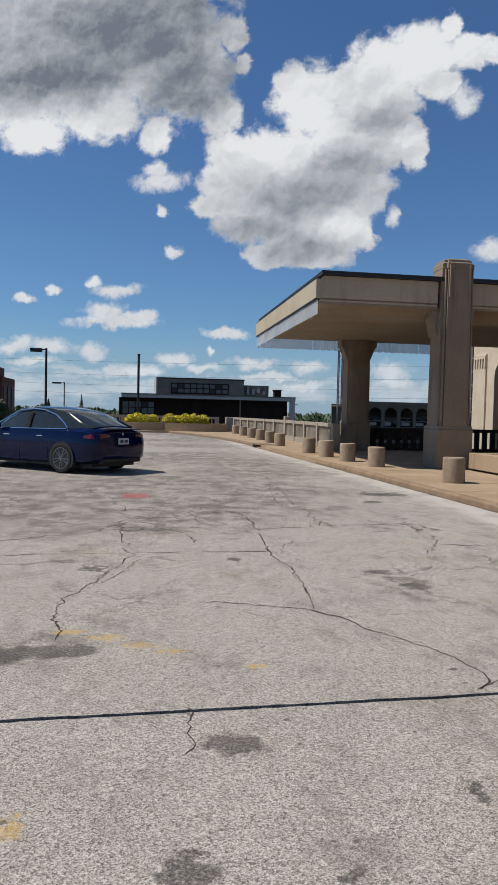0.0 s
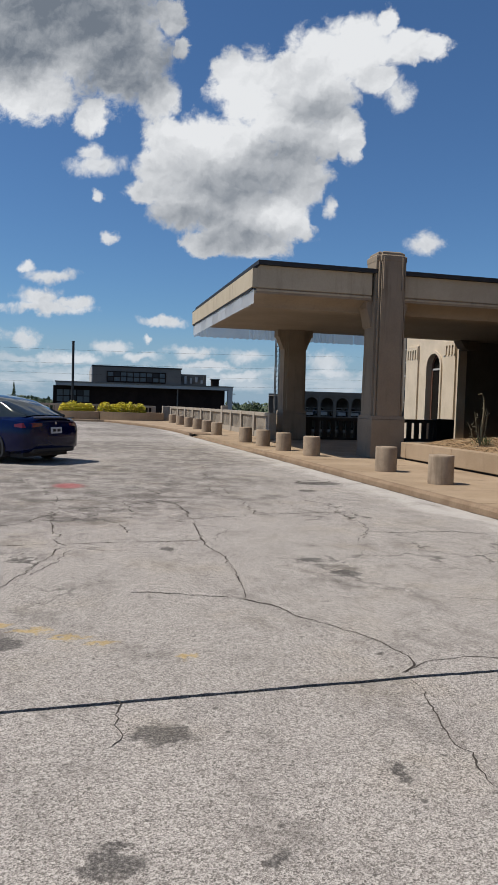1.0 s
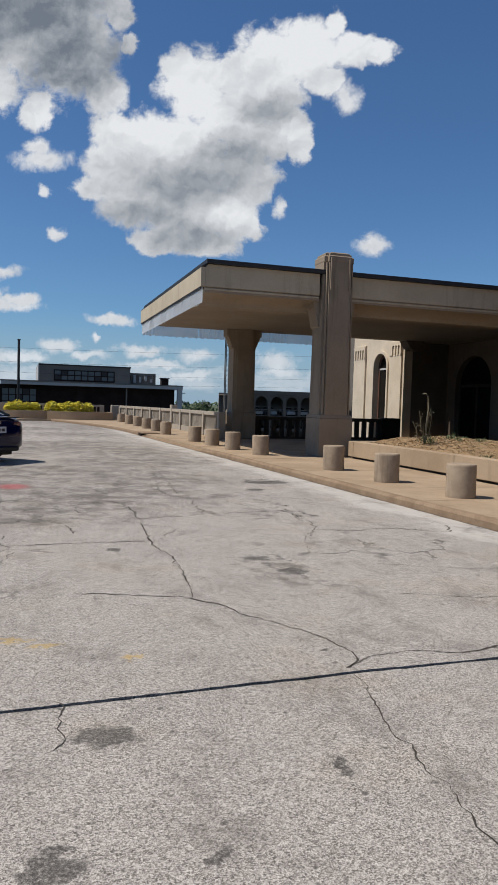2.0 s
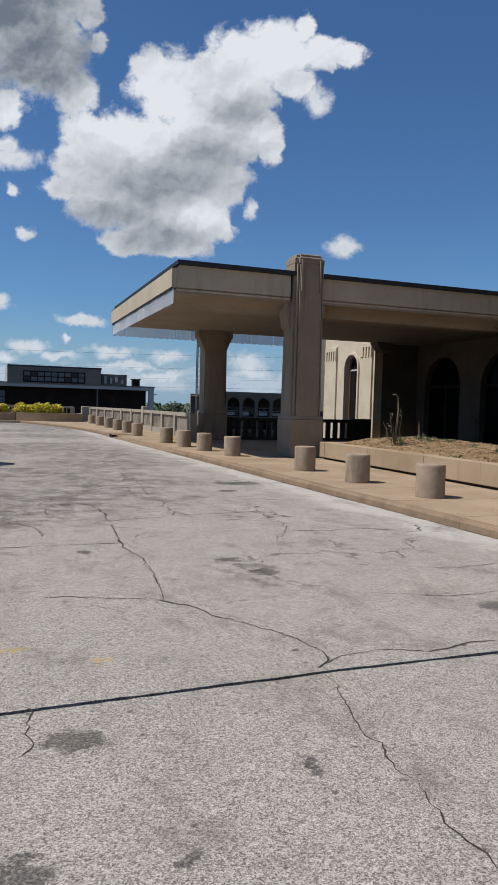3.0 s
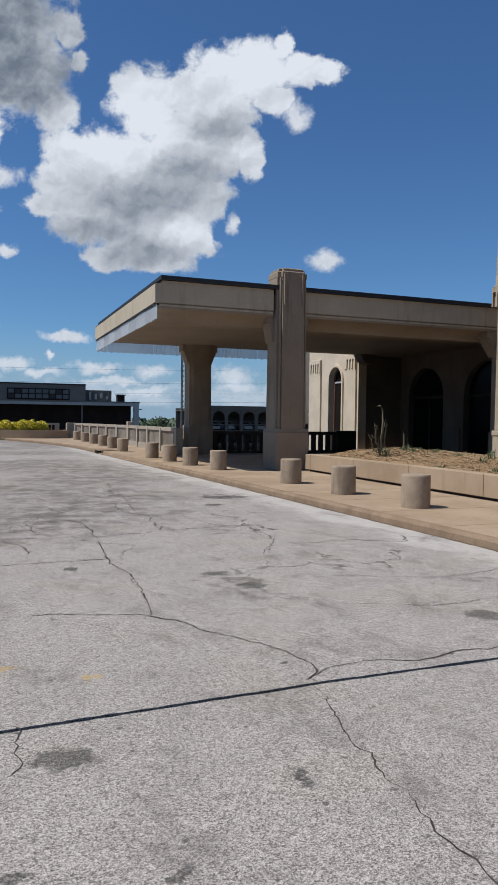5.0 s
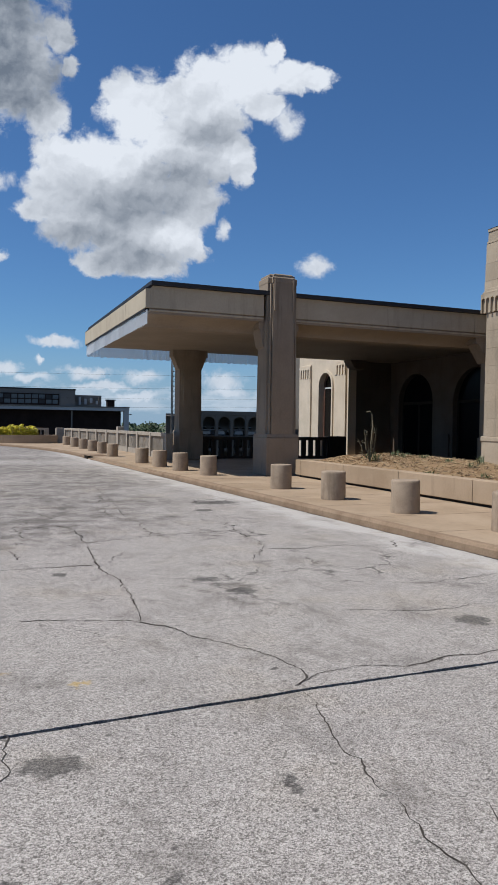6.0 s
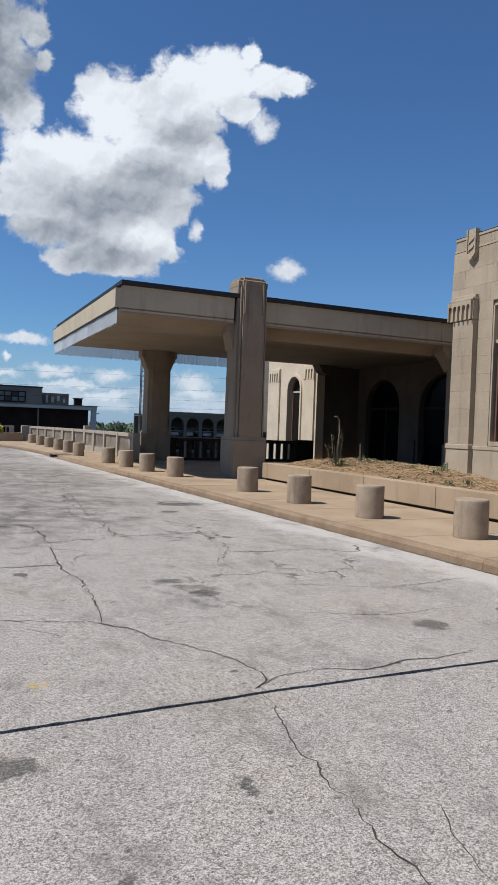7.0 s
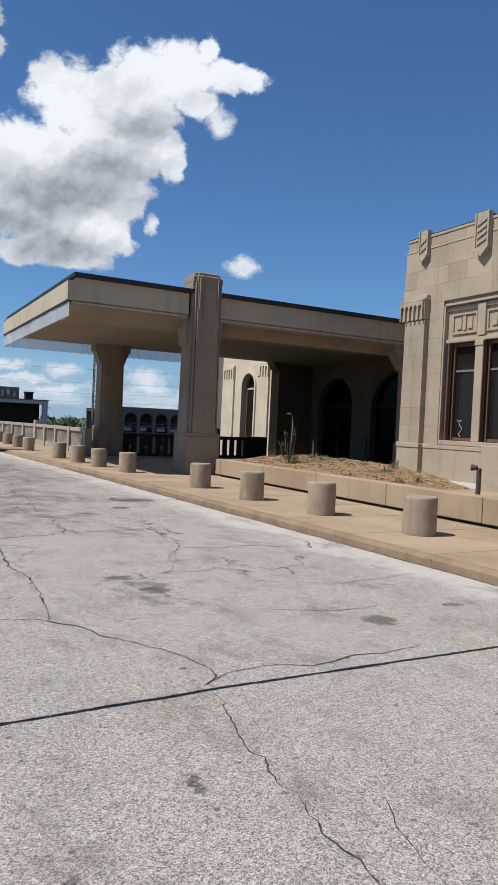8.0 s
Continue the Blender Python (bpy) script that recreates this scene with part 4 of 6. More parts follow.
# shields on the parapet
def shield(y, h, top, foot, out):
    """A pointed shield with a raised border and slanting bars cut in relief."""
    body = part("shield", prism(bmesh.new(), [(y - h, top), (y - h, foot + h), (y, foot), (y + h, foot + h), (y + h, top)], FX - out, FX + 0.02, "x"), STONE, wing, "carved stone shield")
    b = 0.042
    rim = [((y - h, top), (y - h + b, top), (y - h + b, foot + h + b * 0.4), (y - h, foot + h)), ((y + h - b, top), (y + h, top), (y + h, foot + h), (y + h - b, foot + h + b * 0.4)),
           ((y - h, foot + h), (y - h + b, foot + h + b * 0.4), (y, foot + b * 1.4), (y, foot)), ((y, foot), (y, foot + b * 1.4), (y + h - b, foot + h + b * 0.4), (y + h, foot + h))]
    for q in rim:
        part("shield_border", prism(bmesh.new(), q, FX - out - 0.03, FX - out + 0.005, "x"), STONE, body)
    bars = 2 if h < 0.18 else 4
    for k in range(bars):
        zz = foot + h + 0.06 + (top - foot - h - 0.22) * k / bars
        s = -1
        part("slant_bar", prism(bmesh.new(), [(y - s * (h - b) * 0.85, zz), (y - s * (h - b) * 0.85, zz + 0.05), (y + s * (h - b) * 0.85, zz + 0.15), (y + s * (h - b) * 0.85, zz + 0.11)], FX - out - 0.028, FX - out + 0.005, "x"), STONE, body)


for y, h, foot in ((13.84, 0.165, 5.87), (11.88, 0.21, 5.62), (10.49, 0.21, 5.62), (8.54, 0.165, 5.87)):
    shield(y, h, 6.64, foot, 0.09 if h < 0.18 else 0.11)
# window bay
part("bay_reveal", boxes((FX + 0.02, FX + 0.34, BAY1 - 0.004, BAY1 + 0.05, BAYZ0, BAYZ1), (FX + 0.02, FX + 0.34, BAY0 - 0.05, BAY0 + 0.004, BAYZ0, BAYZ1), (FX + 0.02, FX + 0.34, BAY0, BAY1, BAYZ1 - 0.004, BAYZ1 + 0.05)), STONE, wing)
part("bay_sill", boxes((FX - 0.02, FX + 0.36, BAY0, BAY1, BAYZ0 - 0.08, BAYZ0 + 0.03), bevel=0.01), STONE, wing)
part("frieze", boxes((FX + 0.14, FX + 0.40, BAY0, BAY1, 3.84, 4.655)), STONE, wing)
part("frieze_sill", boxes((FX + 0.08, FX + 0.4, BAY0, BAY1, 3.75, 3.838), bevel=0.012), STONE, wing)
part("frieze_top", boxes((FX + 0.09, FX + 0.2, BAY0, BAY1, 4.53, 4.62), bevel=0.01), STONE, wing)
for k in range(3):
    ym = 12.50 - 1.1 * k
    panel = part("carved_panel", boxes((FX + 0.105, FX + 0.15, ym - 0.40, ym - 0.35, 3.95, 4.45), (FX + 0.105, FX + 0.15, ym + 0.35, ym + 0.40, 3.95, 4.45), (FX + 0.105, FX + 0.15, ym - 0.35, ym + 0.35, 4.40, 4.45), (FX + 0.105, FX + 0.15, ym - 0.35, ym + 0.35, 3.95, 4.0)), STONE, wing)
    part("panel_relief", boxes((FX + 0.11, FX + 0.15, ym - 0.25, ym - 0.10, 4.06, 4.34), (FX + 0.11, FX + 0.15, ym + 0.10, ym + 0.25, 4.06, 4.34), (FX + 0.10, FX + 0.15, ym - 0.05, ym + 0.05, 4.03, 4.37), bevel=0.01), STONE, panel)
    win = part("window", boxes((FX + 0.22, FX + 0.30, ym - 0.395, ym - 0.34, 1.40, 3.74), (FX + 0.22, FX + 0.30, ym + 0.34, ym + 0.395, 1.40, 3.74), (FX + 0.22, FX + 0.30, ym - 0.34, ym + 0.34, 3.66, 3.74), (FX + 0.22, FX + 0.30, ym - 0.34, ym + 0.34, 1.40, 1.47), bevel=0.006), RED_WOOD, wing, "red-brown timber window frame")
    part("jamb_lining", boxes((FX + 0.05, FX + 0.219, ym + 0.397, ym + 0.44, 1.40, 3.74), bevel=0.004), RED_WOOD, win)
    part("stop_bead", boxes((FX + 0.12, FX + 0.16, ym + 0.372, ym + 0.397, 1.40, 3.74)), DARK_FRAME, win)
    part("meeting_rail", boxes((FX + 0.24, FX + 0.29, ym - 0.34, ym + 0.34, 3.05, 3.10)), FAR_GREY, win)
    part("side_bead", boxes((FX + 0.19, FX + 0.22, ym + 0.33, ym + 0.38, 1.40, 3.74), (FX + 0.19, FX + 0.22, ym - 0.38, ym - 0.33, 1.40, 3.74)), RED_WOOD, win)
    part("pane", boxes((FX + 0.262, FX + 0.27, ym - 0.34, ym + 0.34, 1.47, 3.05)), GLASS, win)
    part("pane", boxes((FX + 0.258, FX + 0.266, ym - 0.34, ym + 0.34, 3.10, 3.66)), GLASS, win)
for ym in (11.93, 10.83):
    part("mullion", boxes((FX + 0.04, FX + 0.36, ym - 0.12, ym + 0.12, 1.39, 3.75), bevel=0.015), STONE, wing)
    part("mullion_head", boxes((FX + 0.02, FX + 0.2, ym - 0.13, ym + 0.13, 3.62, 3.74), (FX + 0.06, FX + 0.2, ym - 0.12, ym + 0.12, 3.86, 4.6), bevel=0.012), STONE, wing)
# black sheet stands in for the dark room behind the windows
part("window_backing", boxes((FX + 0.40, FX + 0.44, BAY0, BAY1, BAYZ0, BAYZ1)), BLACK_TRIM, wing)
coil = [(FX + 0.235, 12.58 + 0.05 * math.sin(i * 0.9), 1.50 + 0.035 * i) for i in range(12)] + [(FX + 0.235, 12.66, 1.86), (FX + 0.235, 12.70, 1.90)]
part("hanging_cord", tube(bmesh.new(), coil, 0.007, 6), WHITE_STRIP, wing, "white cord hanging in the window")
part("pedestal", boxes((FX - 0.28, FX - 0.04, 10.2, 11.40, 0.2, 1.32), bevel=0.015), STONE, wing)
part("drain_board", boxes((FX - 0.09, FX - 0.052, 11.2, 13.60, 0.30, 0.44)), WHITE_STRIP, wing, "pale strip along the wall foot")

# entrance wall behind the canopy, with round-headed doorways
EX = 18.1
hall = thing("entrance_hall", EX, 22.7, 0.128, "shaded tan stone entrance wall with round-arched doorways", "building", kind="structure")
ARCHES = [(25.72, 1.24, 2.58), (21.80, 1.36, 2.5)]
part("wall", arch_wall(bmesh.new(), EX, EX + 0.35, 18.0, 27.64, -0.3, 5.8, ARCHES), SHADE_STONE, hall)
for m, h, s in ARCHES:
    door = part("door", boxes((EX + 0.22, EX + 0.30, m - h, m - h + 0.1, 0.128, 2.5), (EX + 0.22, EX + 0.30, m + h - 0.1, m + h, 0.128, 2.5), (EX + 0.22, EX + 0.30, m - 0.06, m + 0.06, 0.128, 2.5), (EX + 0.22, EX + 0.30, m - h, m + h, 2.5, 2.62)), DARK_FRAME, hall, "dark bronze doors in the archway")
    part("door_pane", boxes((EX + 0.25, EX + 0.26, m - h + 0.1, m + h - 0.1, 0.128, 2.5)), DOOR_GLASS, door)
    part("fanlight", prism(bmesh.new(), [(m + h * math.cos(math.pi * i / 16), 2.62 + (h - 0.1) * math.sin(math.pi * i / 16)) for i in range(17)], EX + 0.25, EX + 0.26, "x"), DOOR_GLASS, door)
for yy in (23.75,):
    part("pier_base", boxes((EX - 0.07, EX + 0.02, yy - 0.42, yy + 0.42, 0.128, 1.25), bevel=0.02), SHADE_STONE, hall)
part("roof", boxes((EX + 0.5, 40, 14.6, 34, 5.5, 5.7)), ROOFING, hall)
part("coping", boxes((EX - 0.03, EX + 0.55, 14.6, 27.6, 5.802, 5.87)), FAR_WHITE, hall)
# room behind the doors is unseen; near-black surfaces put its darkness into colour
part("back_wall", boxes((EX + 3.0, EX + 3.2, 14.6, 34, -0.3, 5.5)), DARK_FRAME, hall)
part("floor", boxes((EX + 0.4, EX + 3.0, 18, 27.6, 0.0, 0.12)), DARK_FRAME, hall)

# far wing: sunlit end with a tall arched window
WX, WY = 15.9, 27.62
far_wing = thing("far_wing", WX, 30, 0.128, "pale sunlit limestone wing with a tall arched window", "building", kind="structure")
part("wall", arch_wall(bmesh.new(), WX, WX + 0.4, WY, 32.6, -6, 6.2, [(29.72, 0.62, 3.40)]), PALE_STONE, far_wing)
# side turned from the sun, coloured dark for its shade
part("side_wall", boxes((WX + 0.4, EX + 0.5, WY, WY + 0.4, -6, 6.2)), SHADE_STONE, far_wing)
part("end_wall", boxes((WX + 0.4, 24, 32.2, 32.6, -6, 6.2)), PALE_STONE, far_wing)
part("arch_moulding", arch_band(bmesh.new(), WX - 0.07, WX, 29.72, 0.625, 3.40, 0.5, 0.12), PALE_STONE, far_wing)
for yy, w2 in ((31.75, 0.55), (28.25, 0.5)):
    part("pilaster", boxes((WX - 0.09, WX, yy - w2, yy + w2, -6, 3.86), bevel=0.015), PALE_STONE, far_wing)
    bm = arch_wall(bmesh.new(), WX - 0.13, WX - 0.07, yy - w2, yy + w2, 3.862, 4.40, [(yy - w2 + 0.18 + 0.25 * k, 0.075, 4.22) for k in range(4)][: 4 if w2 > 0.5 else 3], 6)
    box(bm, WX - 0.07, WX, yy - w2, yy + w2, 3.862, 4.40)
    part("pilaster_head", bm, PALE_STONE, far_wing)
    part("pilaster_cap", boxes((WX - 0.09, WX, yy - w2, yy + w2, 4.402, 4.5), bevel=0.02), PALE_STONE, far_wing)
win = part("window", arch_band(bmesh.new(), WX + 0.20, WX + 0.28, 29.72, 0.50, 3.40, 0.5, 0.115), RED_WOOD, far_wing, "brown timber arched window")
part("transom", boxes((WX + 0.2, WX + 0.28, 29.22, 30.22, 3.28, 3.36)), FAR_WHITE, win)
part("pane", prism(bmesh.new(), [(29.22, 0.5), (30.22, 0.5)] + [(29.72 + 0.5 * math.cos(math.pi * i / 12), 3.4 + 0.5 * math.sin(math.pi * i / 12)) for i in range(13)], WX + 0.235, WX + 0.245, "x"), GLASS, win)
# black sheet in place of the unlit room behind the arch
part("inner_wall", boxes((WX + 0.6, WX + 0.65, 28.2, 31.4, 0, 5)), BLACK_TRIM, far_wing)

# ---------------------------------------------------------------- planter along the building
PX = 8.36
planter = thing("long_planter", PX, 10, 0.128, "long low tan concrete planter with an undercut foot", "planter")
y = -6.0
k = 0
while y < 17.2:
    b = min(y + 2.3, 17.3)
    part("wall_panel", boxes((PX, PX + 0.30, y + 0.006, b - 0.006, 0.180, 0.585), bevel=0.012), PAVING, planter)
    y += 2.3
# shadow line under the undercut wall, put into the foot's dark colour
part("foot", boxes((PX + 0.09, PX + 0.30, -6, 17.2, 0.128, 0.179)), CRACK, planter, "recessed foot coloured dark for its shadow line")
part("inner_slab", boxes((PX + 0.301, 12.23, -6, 12.6, 0.128, 0.32)), PAVING, planter, "flat tan concrete bed of the planter")
part("end_wall", boxes((PX + 0.301, 12.2, 17.0, 17.3, 0.128, 0.585), bevel=0.012), PAVING, planter)


def mound(x, y):
    u = min(1, max(0, (x - PX - 0.3) / (FX - PX - 0.3)))
    far = min(1, max(0, (y - 10.8) / 3.2))
    far = far * far * (3 - 2 * far)
    low, high = 0.24, 0.51 + 0.21 * math.sin(math.pi * u) ** 0.8 + 0.06 * u
    return low + (high - low) * far + 0.035 * noise.fractal(Vector((x * 1.6, y * 1.6, 0)), 1.0, 2.0, 5)


bm = bmesh.new()
nx, ny = 26, 150
grid = [[bm.verts.new((PX + 0.30 + (12.27 - PX - 0.30) * i / nx, -6 + 23.0 * j / ny, 0)) for i in range(nx + 1)] for j in range(ny + 1)]
for row in grid:
    for v in row:
        v.co.z = mound(v.co.x, v.co.y)
for a, b in zip(grid, grid[1:]):
    for i in range(nx):
        bm.faces.new((a[i], a[i + 1], b[i + 1], b[i]))
alone("soil", bm, MULCH, "dry sandy mulch mounded in the planter", "soil", kind="stuff", rounded=True)


def strewn(name, count, seed, mat, label, size, area):
    """Bits of dry straw or leaf lying on the mulch."""
    r = random.Random(seed)
    bm = bmesh.new()
    for _ in range(count):
        x, y = r.uniform(*area[:2]), r.uniform(*area[2:])
        z = mound(x, y) + 0.004
        a, b = r.uniform(0, 6.28), r.uniform(-0.08, 0.22)
        L, h = r.uniform(*size), r.uniform(0.002, 0.007)
        d = Vector((math.cos(a) * math.cos(b), math.sin(a) * math.cos(b), math.sin(b))) * L
        s = Vector((-math.sin(a), math.cos(a), 0)) * h
        p = Vector((x, y, z))
        q = [bm.verts.new(v) for v in (p - s, p + s, p + d * 0.6 + s * 0.8 + Vector((0, 0, 0.01)), p + d, p + d * 0.6 - s * 0.8)]
        bm.faces.new(q)
    return alone(name, bm, mat, label, "plants", kind="stuff")


strewn("straw", 4600, 5, STRAW, "dry straw and bark scattered over the soil", (0.03, 0.10), (PX + 0.35, 12.0, 11.6, 16.9))
strewn("bark_chips", 1700, 15, RUST, "brown bark chips among the straw", (0.03, 0.08), (PX + 0.35, 12.0, 11.6, 16.9))
strewn("dry_grass", 900, 6, STRAW, "tufts of dry brown grass", (0.08, 0.22), (9.2, 11.6, 11.8, 16.8))


def weed(x, y, height, seed, spread=0.22, count=46, mat=LEAF):
    r = random.Random(seed)
    z = mound(x, y)
    ob = thing("weed", x, y, z, "low green weed growing in the dry mulch", "weed", "weeds in the planter")
    bm = bmesh.new()
    for _ in range(count):
        a, t = r.uniform(0, 6.28), r.uniform(0.15, 1)
        base = Vector((x + r.gauss(0, spread * 0.35), y + r.gauss(0, spread * 0.35), z - 0.01))
        tip = base + Vector((math.cos(a) * spread * t, math.sin(a) * spread * t, height * r.uniform(0.35, 1)))
        s = Vector((-math.sin(a), math.cos(a), 0)) * r.uniform(0.005, 0.011)
        mid = base.lerp(tip, 0.55) + Vector((0, 0, height * 0.12))
        v = [bm.verts.new(p) for p in (base, mid + s, tip, mid - s)]
        bm.faces.new(v)
    part("leaves", bm, mat, ob)


rr = random.Random(12)
for k in range(13):
    weed(rr.uniform(10.2, 11.6), 12.0 + 0.36 * k + rr.uniform(-0.2, 0.2), rr.uniform(0.08, 0.24), 40 + k, 0.16, 30)
weed(9.2, 12.6, 0.14, 90, 0.26, 60)
weed(9.33, 14.9, 0.26, 91, 0.24, 70)

# tall dead mullein-like plant
dead = thing("dead_plant", 9.28, 15.0, mound(9.28, 15.0), "tall dry bent flower stalk with side shoots", "plant")
DX, DY, DZ = 9.28, 15.0, mound(9.28, 15.0)
part("stem", tube(bmesh.new(), [(DX, DY, DZ - 0.05), (DX + 0.02, DY, DZ + 0.4), (DX + 0.05, DY - 0.02, DZ + 0.85), (DX + 0.04, DY, DZ + 1.12), (DX - 0.02, DY, DZ + 1.22), (DX - 0.10, DY + 0.02, DZ + 1.21)], 0.026, 7, 0.45), STALK, dead)
for dx, dz, h, lean in ((-0.13, 0.25, 0.55, -0.10), (0.14, 0.2, 0.62, 0.05), (-0.24, 0.1, 0.45, -0.22), (0.08, 0.4, 0.5, 0.12), (-0.05, 0.1, 0.4, -0.05)):
    part("side_shoot", tube(bmesh.new(), [(DX, DY, DZ + dz * 0.4), (DX + dx * 0.8, DY + 0.02, DZ + dz + 0.06), (DX + dx, DY, DZ + dz + h * 0.5), (DX + dx + lean * 0.5, DY, DZ + dz + h)], 0.016, 6, 0.4), STALK, dead)
r = random.Random(3)
bm = bmesh.new()
for _ in range(260):
    s, h = r.choice([(0.03, 1.15), (-0.13, 0.75), (0.15, 0.8), (0.04, 0.6), (-0.22, 0.5)])
    z = DZ + r.uniform(0.15, h)
    p = Vector((DX + s + r.gauss(0, 0.025), DY + r.gauss(0, 0.03), z))
    a = r.uniform(0, 6.28)
    d = Vector((math.cos(a), math.sin(a), r.uniform(-0.4, 0.6))) * r.uniform(0.03, 0.07)
    t = Vector((-math.sin(a), math.cos(a), 0)) * 0.012
    bm.faces.new([bm.verts.new(v) for v in (p, p + d * 0.5 + t, p + d, p + d * 0.5 - t)])
part("dry_leaves", bm, STALK, dead)

# standpipe by the wing
SX, SY = 9.3, 8.8
pipe = thing("standpipe", SX, SY, 0.32, "rusty bent standpipe rising from the planter", "pipe")
part("pipe", tube(bmesh.new(), [(SX, SY, 0.315), (SX, SY, 0.94)], 0.042, 12), RUST, pipe)
part("elbow", tube(bmesh.new(), [(SX, SY, 0.91), (SX, SY, 0.95), (SX - 0.03, SY + 0.03, 0.975), (SX - 0.06, SY + 0.06, 0.975)], 0.045, 12), RUST, pipe)
part("cap", tube(bmesh.new(), [(SX - 0.055, SY + 0.055, 0.975), (SX - 0.10, SY + 0.10, 0.975)], 0.054, 12), RUST, pipe)

# ---------------------------------------------------------------- balustrades
def baluster_mesh(h, wide, mat):
    bm = boxes((-0.05, 0.05, -wide / 2, wide / 2, 0, h), bevel=0.008)
    return mesh_of("baluster", bm, mat)


def balustrade(points, label, base=0.128, post_every=2.3, plinth=0.24, height=1.02, gap=0.26, wide=0.09, mat=RAIL):
    ob = thing("balustrade", *points[0], base, label, "balustrade")
    me = baluster_mesh(height - 0.14 - plinth, wide, mat)
    for a, b in zip(points, points[1:]):
        a, b = Vector((*a, 0)), Vector((*b, 0))
        d = b - a
        turn = math.atan2(d.y, d.x) - math.pi / 2
        n = Vector((-d.y, d.x, 0)).normalized()

        def bar(name, half, z0, z1):
            bm = bmesh.new()
            q = [a + n * half, b + n * half, b - n * half, a - n * half]
            prism(bm, [(p.x, p.y) for p in q], base + z0, base + z1)
            part(name, bm, mat, ob)
        bar("plinth", 0.10, 0.0, plinth)
        bar("top_rail", 0.115, height - 0.14, height)
        count = max(2, int(d.length / gap))
        for k in range(count):
            p = a + d * (k + 0.5) / count
            piece("baluster", me, ob, p.x, p.y, base + plinth, turn)
        posts = max(1, round(d.length / post_every))
        for k in range(posts + 1):
            p = a + d * k / posts
            bm = boxes((-0.14, 0.14, -0.14, 0.14, 0, height - 0.02), bevel=0.012)
            piece("post", mesh_of("post", bm, mat), ob, p.x, p.y, base + 0.004, turn)
    return ob


balustrade([(7.36, 26.5), (7.56, 32.2), (7.5, 36.4), (7.2, 41.0), (6.85, 45.0), (6.5, 49.2)], "pale concrete balustrade along the forecourt edge", gap=0.19)
piece_ob = boxes((7.36, 7.68, 36.2, 36.6, 0.13, 1.34), bevel=0.02)
alone("gate_post", piece_ob, RAIL, "taller square concrete post in the balustrade", "post")
balustrade([(8.95, 27.2), (11.3, 27.2), (14.7, 27.2)], "dark brown concrete balustrade behind the canopy", height=0.90, plinth=0.1, gap=0.31, wide=0.20, mat=DARK_RAIL)
# solid dark parapet at the end of the rear balustrade
alone("parapet_box", boxes((14.62, 15.45, 26.95, 27.5, 0.128, 1.07), bevel=0.03), DARK_FRAME, "dark solid parapet box beside the balustrade", "parapet", kind="structure")
balustrade([(5.4, 51.0), (1.0, 51.6), (-6.0, 51.8)], "concrete balustrade at the end of the forecourt", height=1.0)
for xx, yy in ((6.2, 50.2),):
    alone("end_post", boxes((xx - 0.28, xx + 0.28, yy - 0.28, yy + 0.28, 0.12, 1.15), bevel=0.03), RAIL, "stout square concrete end post of the balustrade", "post")

# storm drain in the kerb
drain = thing("storm_drain", 5.2, 30.3, 0.0, "concrete kerb inlet with a dark opening", "drain")
part("hood", boxes((kerb_x(30.3) - 0.03, kerb_x(30.3) + 0.75, 29.5, 31.1, 0.134, 0.158), bevel=0.006), KERB, drain)
# solid black block stands in for the shade inside the inlet
part("opening", boxes((kerb_x(30.3) - 0.022, kerb_x(30.3) + 0.1, 29.9, 30.7, 0.0, 0.10)), JOINT_FILL, drain, "black block for the inlet's shaded opening")

# ---------------------------------------------------------------- flower planters
def flower_planter(x0, x1, y0, bow, seed):
    ob = thing("flower_planter", (x0 + x1) / 2, y0, 0.0, "low curved tan concrete planter with yellow-green shrubs", "planter", "flower planters")
    bm = bmesh.new()
    n = 14
    outer = [(x0 + (x1 - x0) * i / n, y0 - bow * math.sin(math.pi * i / n)) for i in range(n + 1)]
    inner = [(x1 - 0.2 - (x1 - x0 - 0.4) * i / n, y0 + 0.22 - bow * math.sin(math.pi * i / n)) for i in range(n + 1)]
    prism(bm, outer + inner, 0.0, 0.66)
    part("front_wall", bm, PAVING, ob)
    part("back_wall", boxes((x0, x1, y0 + 1.6, y0 + 1.8, 0.0, 0.66), (x0, x0 + 0.2, y0 + 0.2, y0 + 1.6, 0.0, 0.66), (x1 - 0.2, x1, y0 + 0.2, y0 + 1.6, 0.0, 0.66)), PAVING, ob)
    part("soil", boxes((x0 + 0.2, x1 - 0.2, y0 + 0.1, y0 + 1.6, 0.1, 0.6)), MULCH, ob)
    r = random.Random(seed)
    x = x0 + 0.35
    while x < x1 - 0.4 - (0.9 if x1 > 4 else 0):
        bm = bmesh.new()
        yc, rad = y0 + 0.75 + r.uniform(-0.1, 0.2), r.uniform(0.38, 0.50)
        for _ in range(720):
            d = Vector((r.gauss(0, 1), r.gauss(0, 1), abs(r.gauss(0, 1)))).normalized() * rad * r.uniform(0.6, 1.12)
            p = Vector((x, yc, 0.62)) + Vector((d.x, d.y * 0.9, d.z * 1.35))
            a = r.uniform(0, 6.28)
            s, t = Vector((math.cos(a), math.sin(a), r.uniform(-0.5, 0.5))) * 0.06, Vector((-math.sin(a), math.cos(a), r.uniform(-0.3, 0.8))) * 0.045
            bm.faces.new([bm.verts.new(v) for v in (p - s, p + t, p + s, p - t)])
        part("shrub", bm, FLOWER, ob, "bright yellow-green shrub")
        x += r.uniform(0.5, 0.66)


flower_planter(-1.1, 1.5, 48.7, 0.25, 7)
flower_planter(1.55, 5.85, 48.5, 0.55, 8)

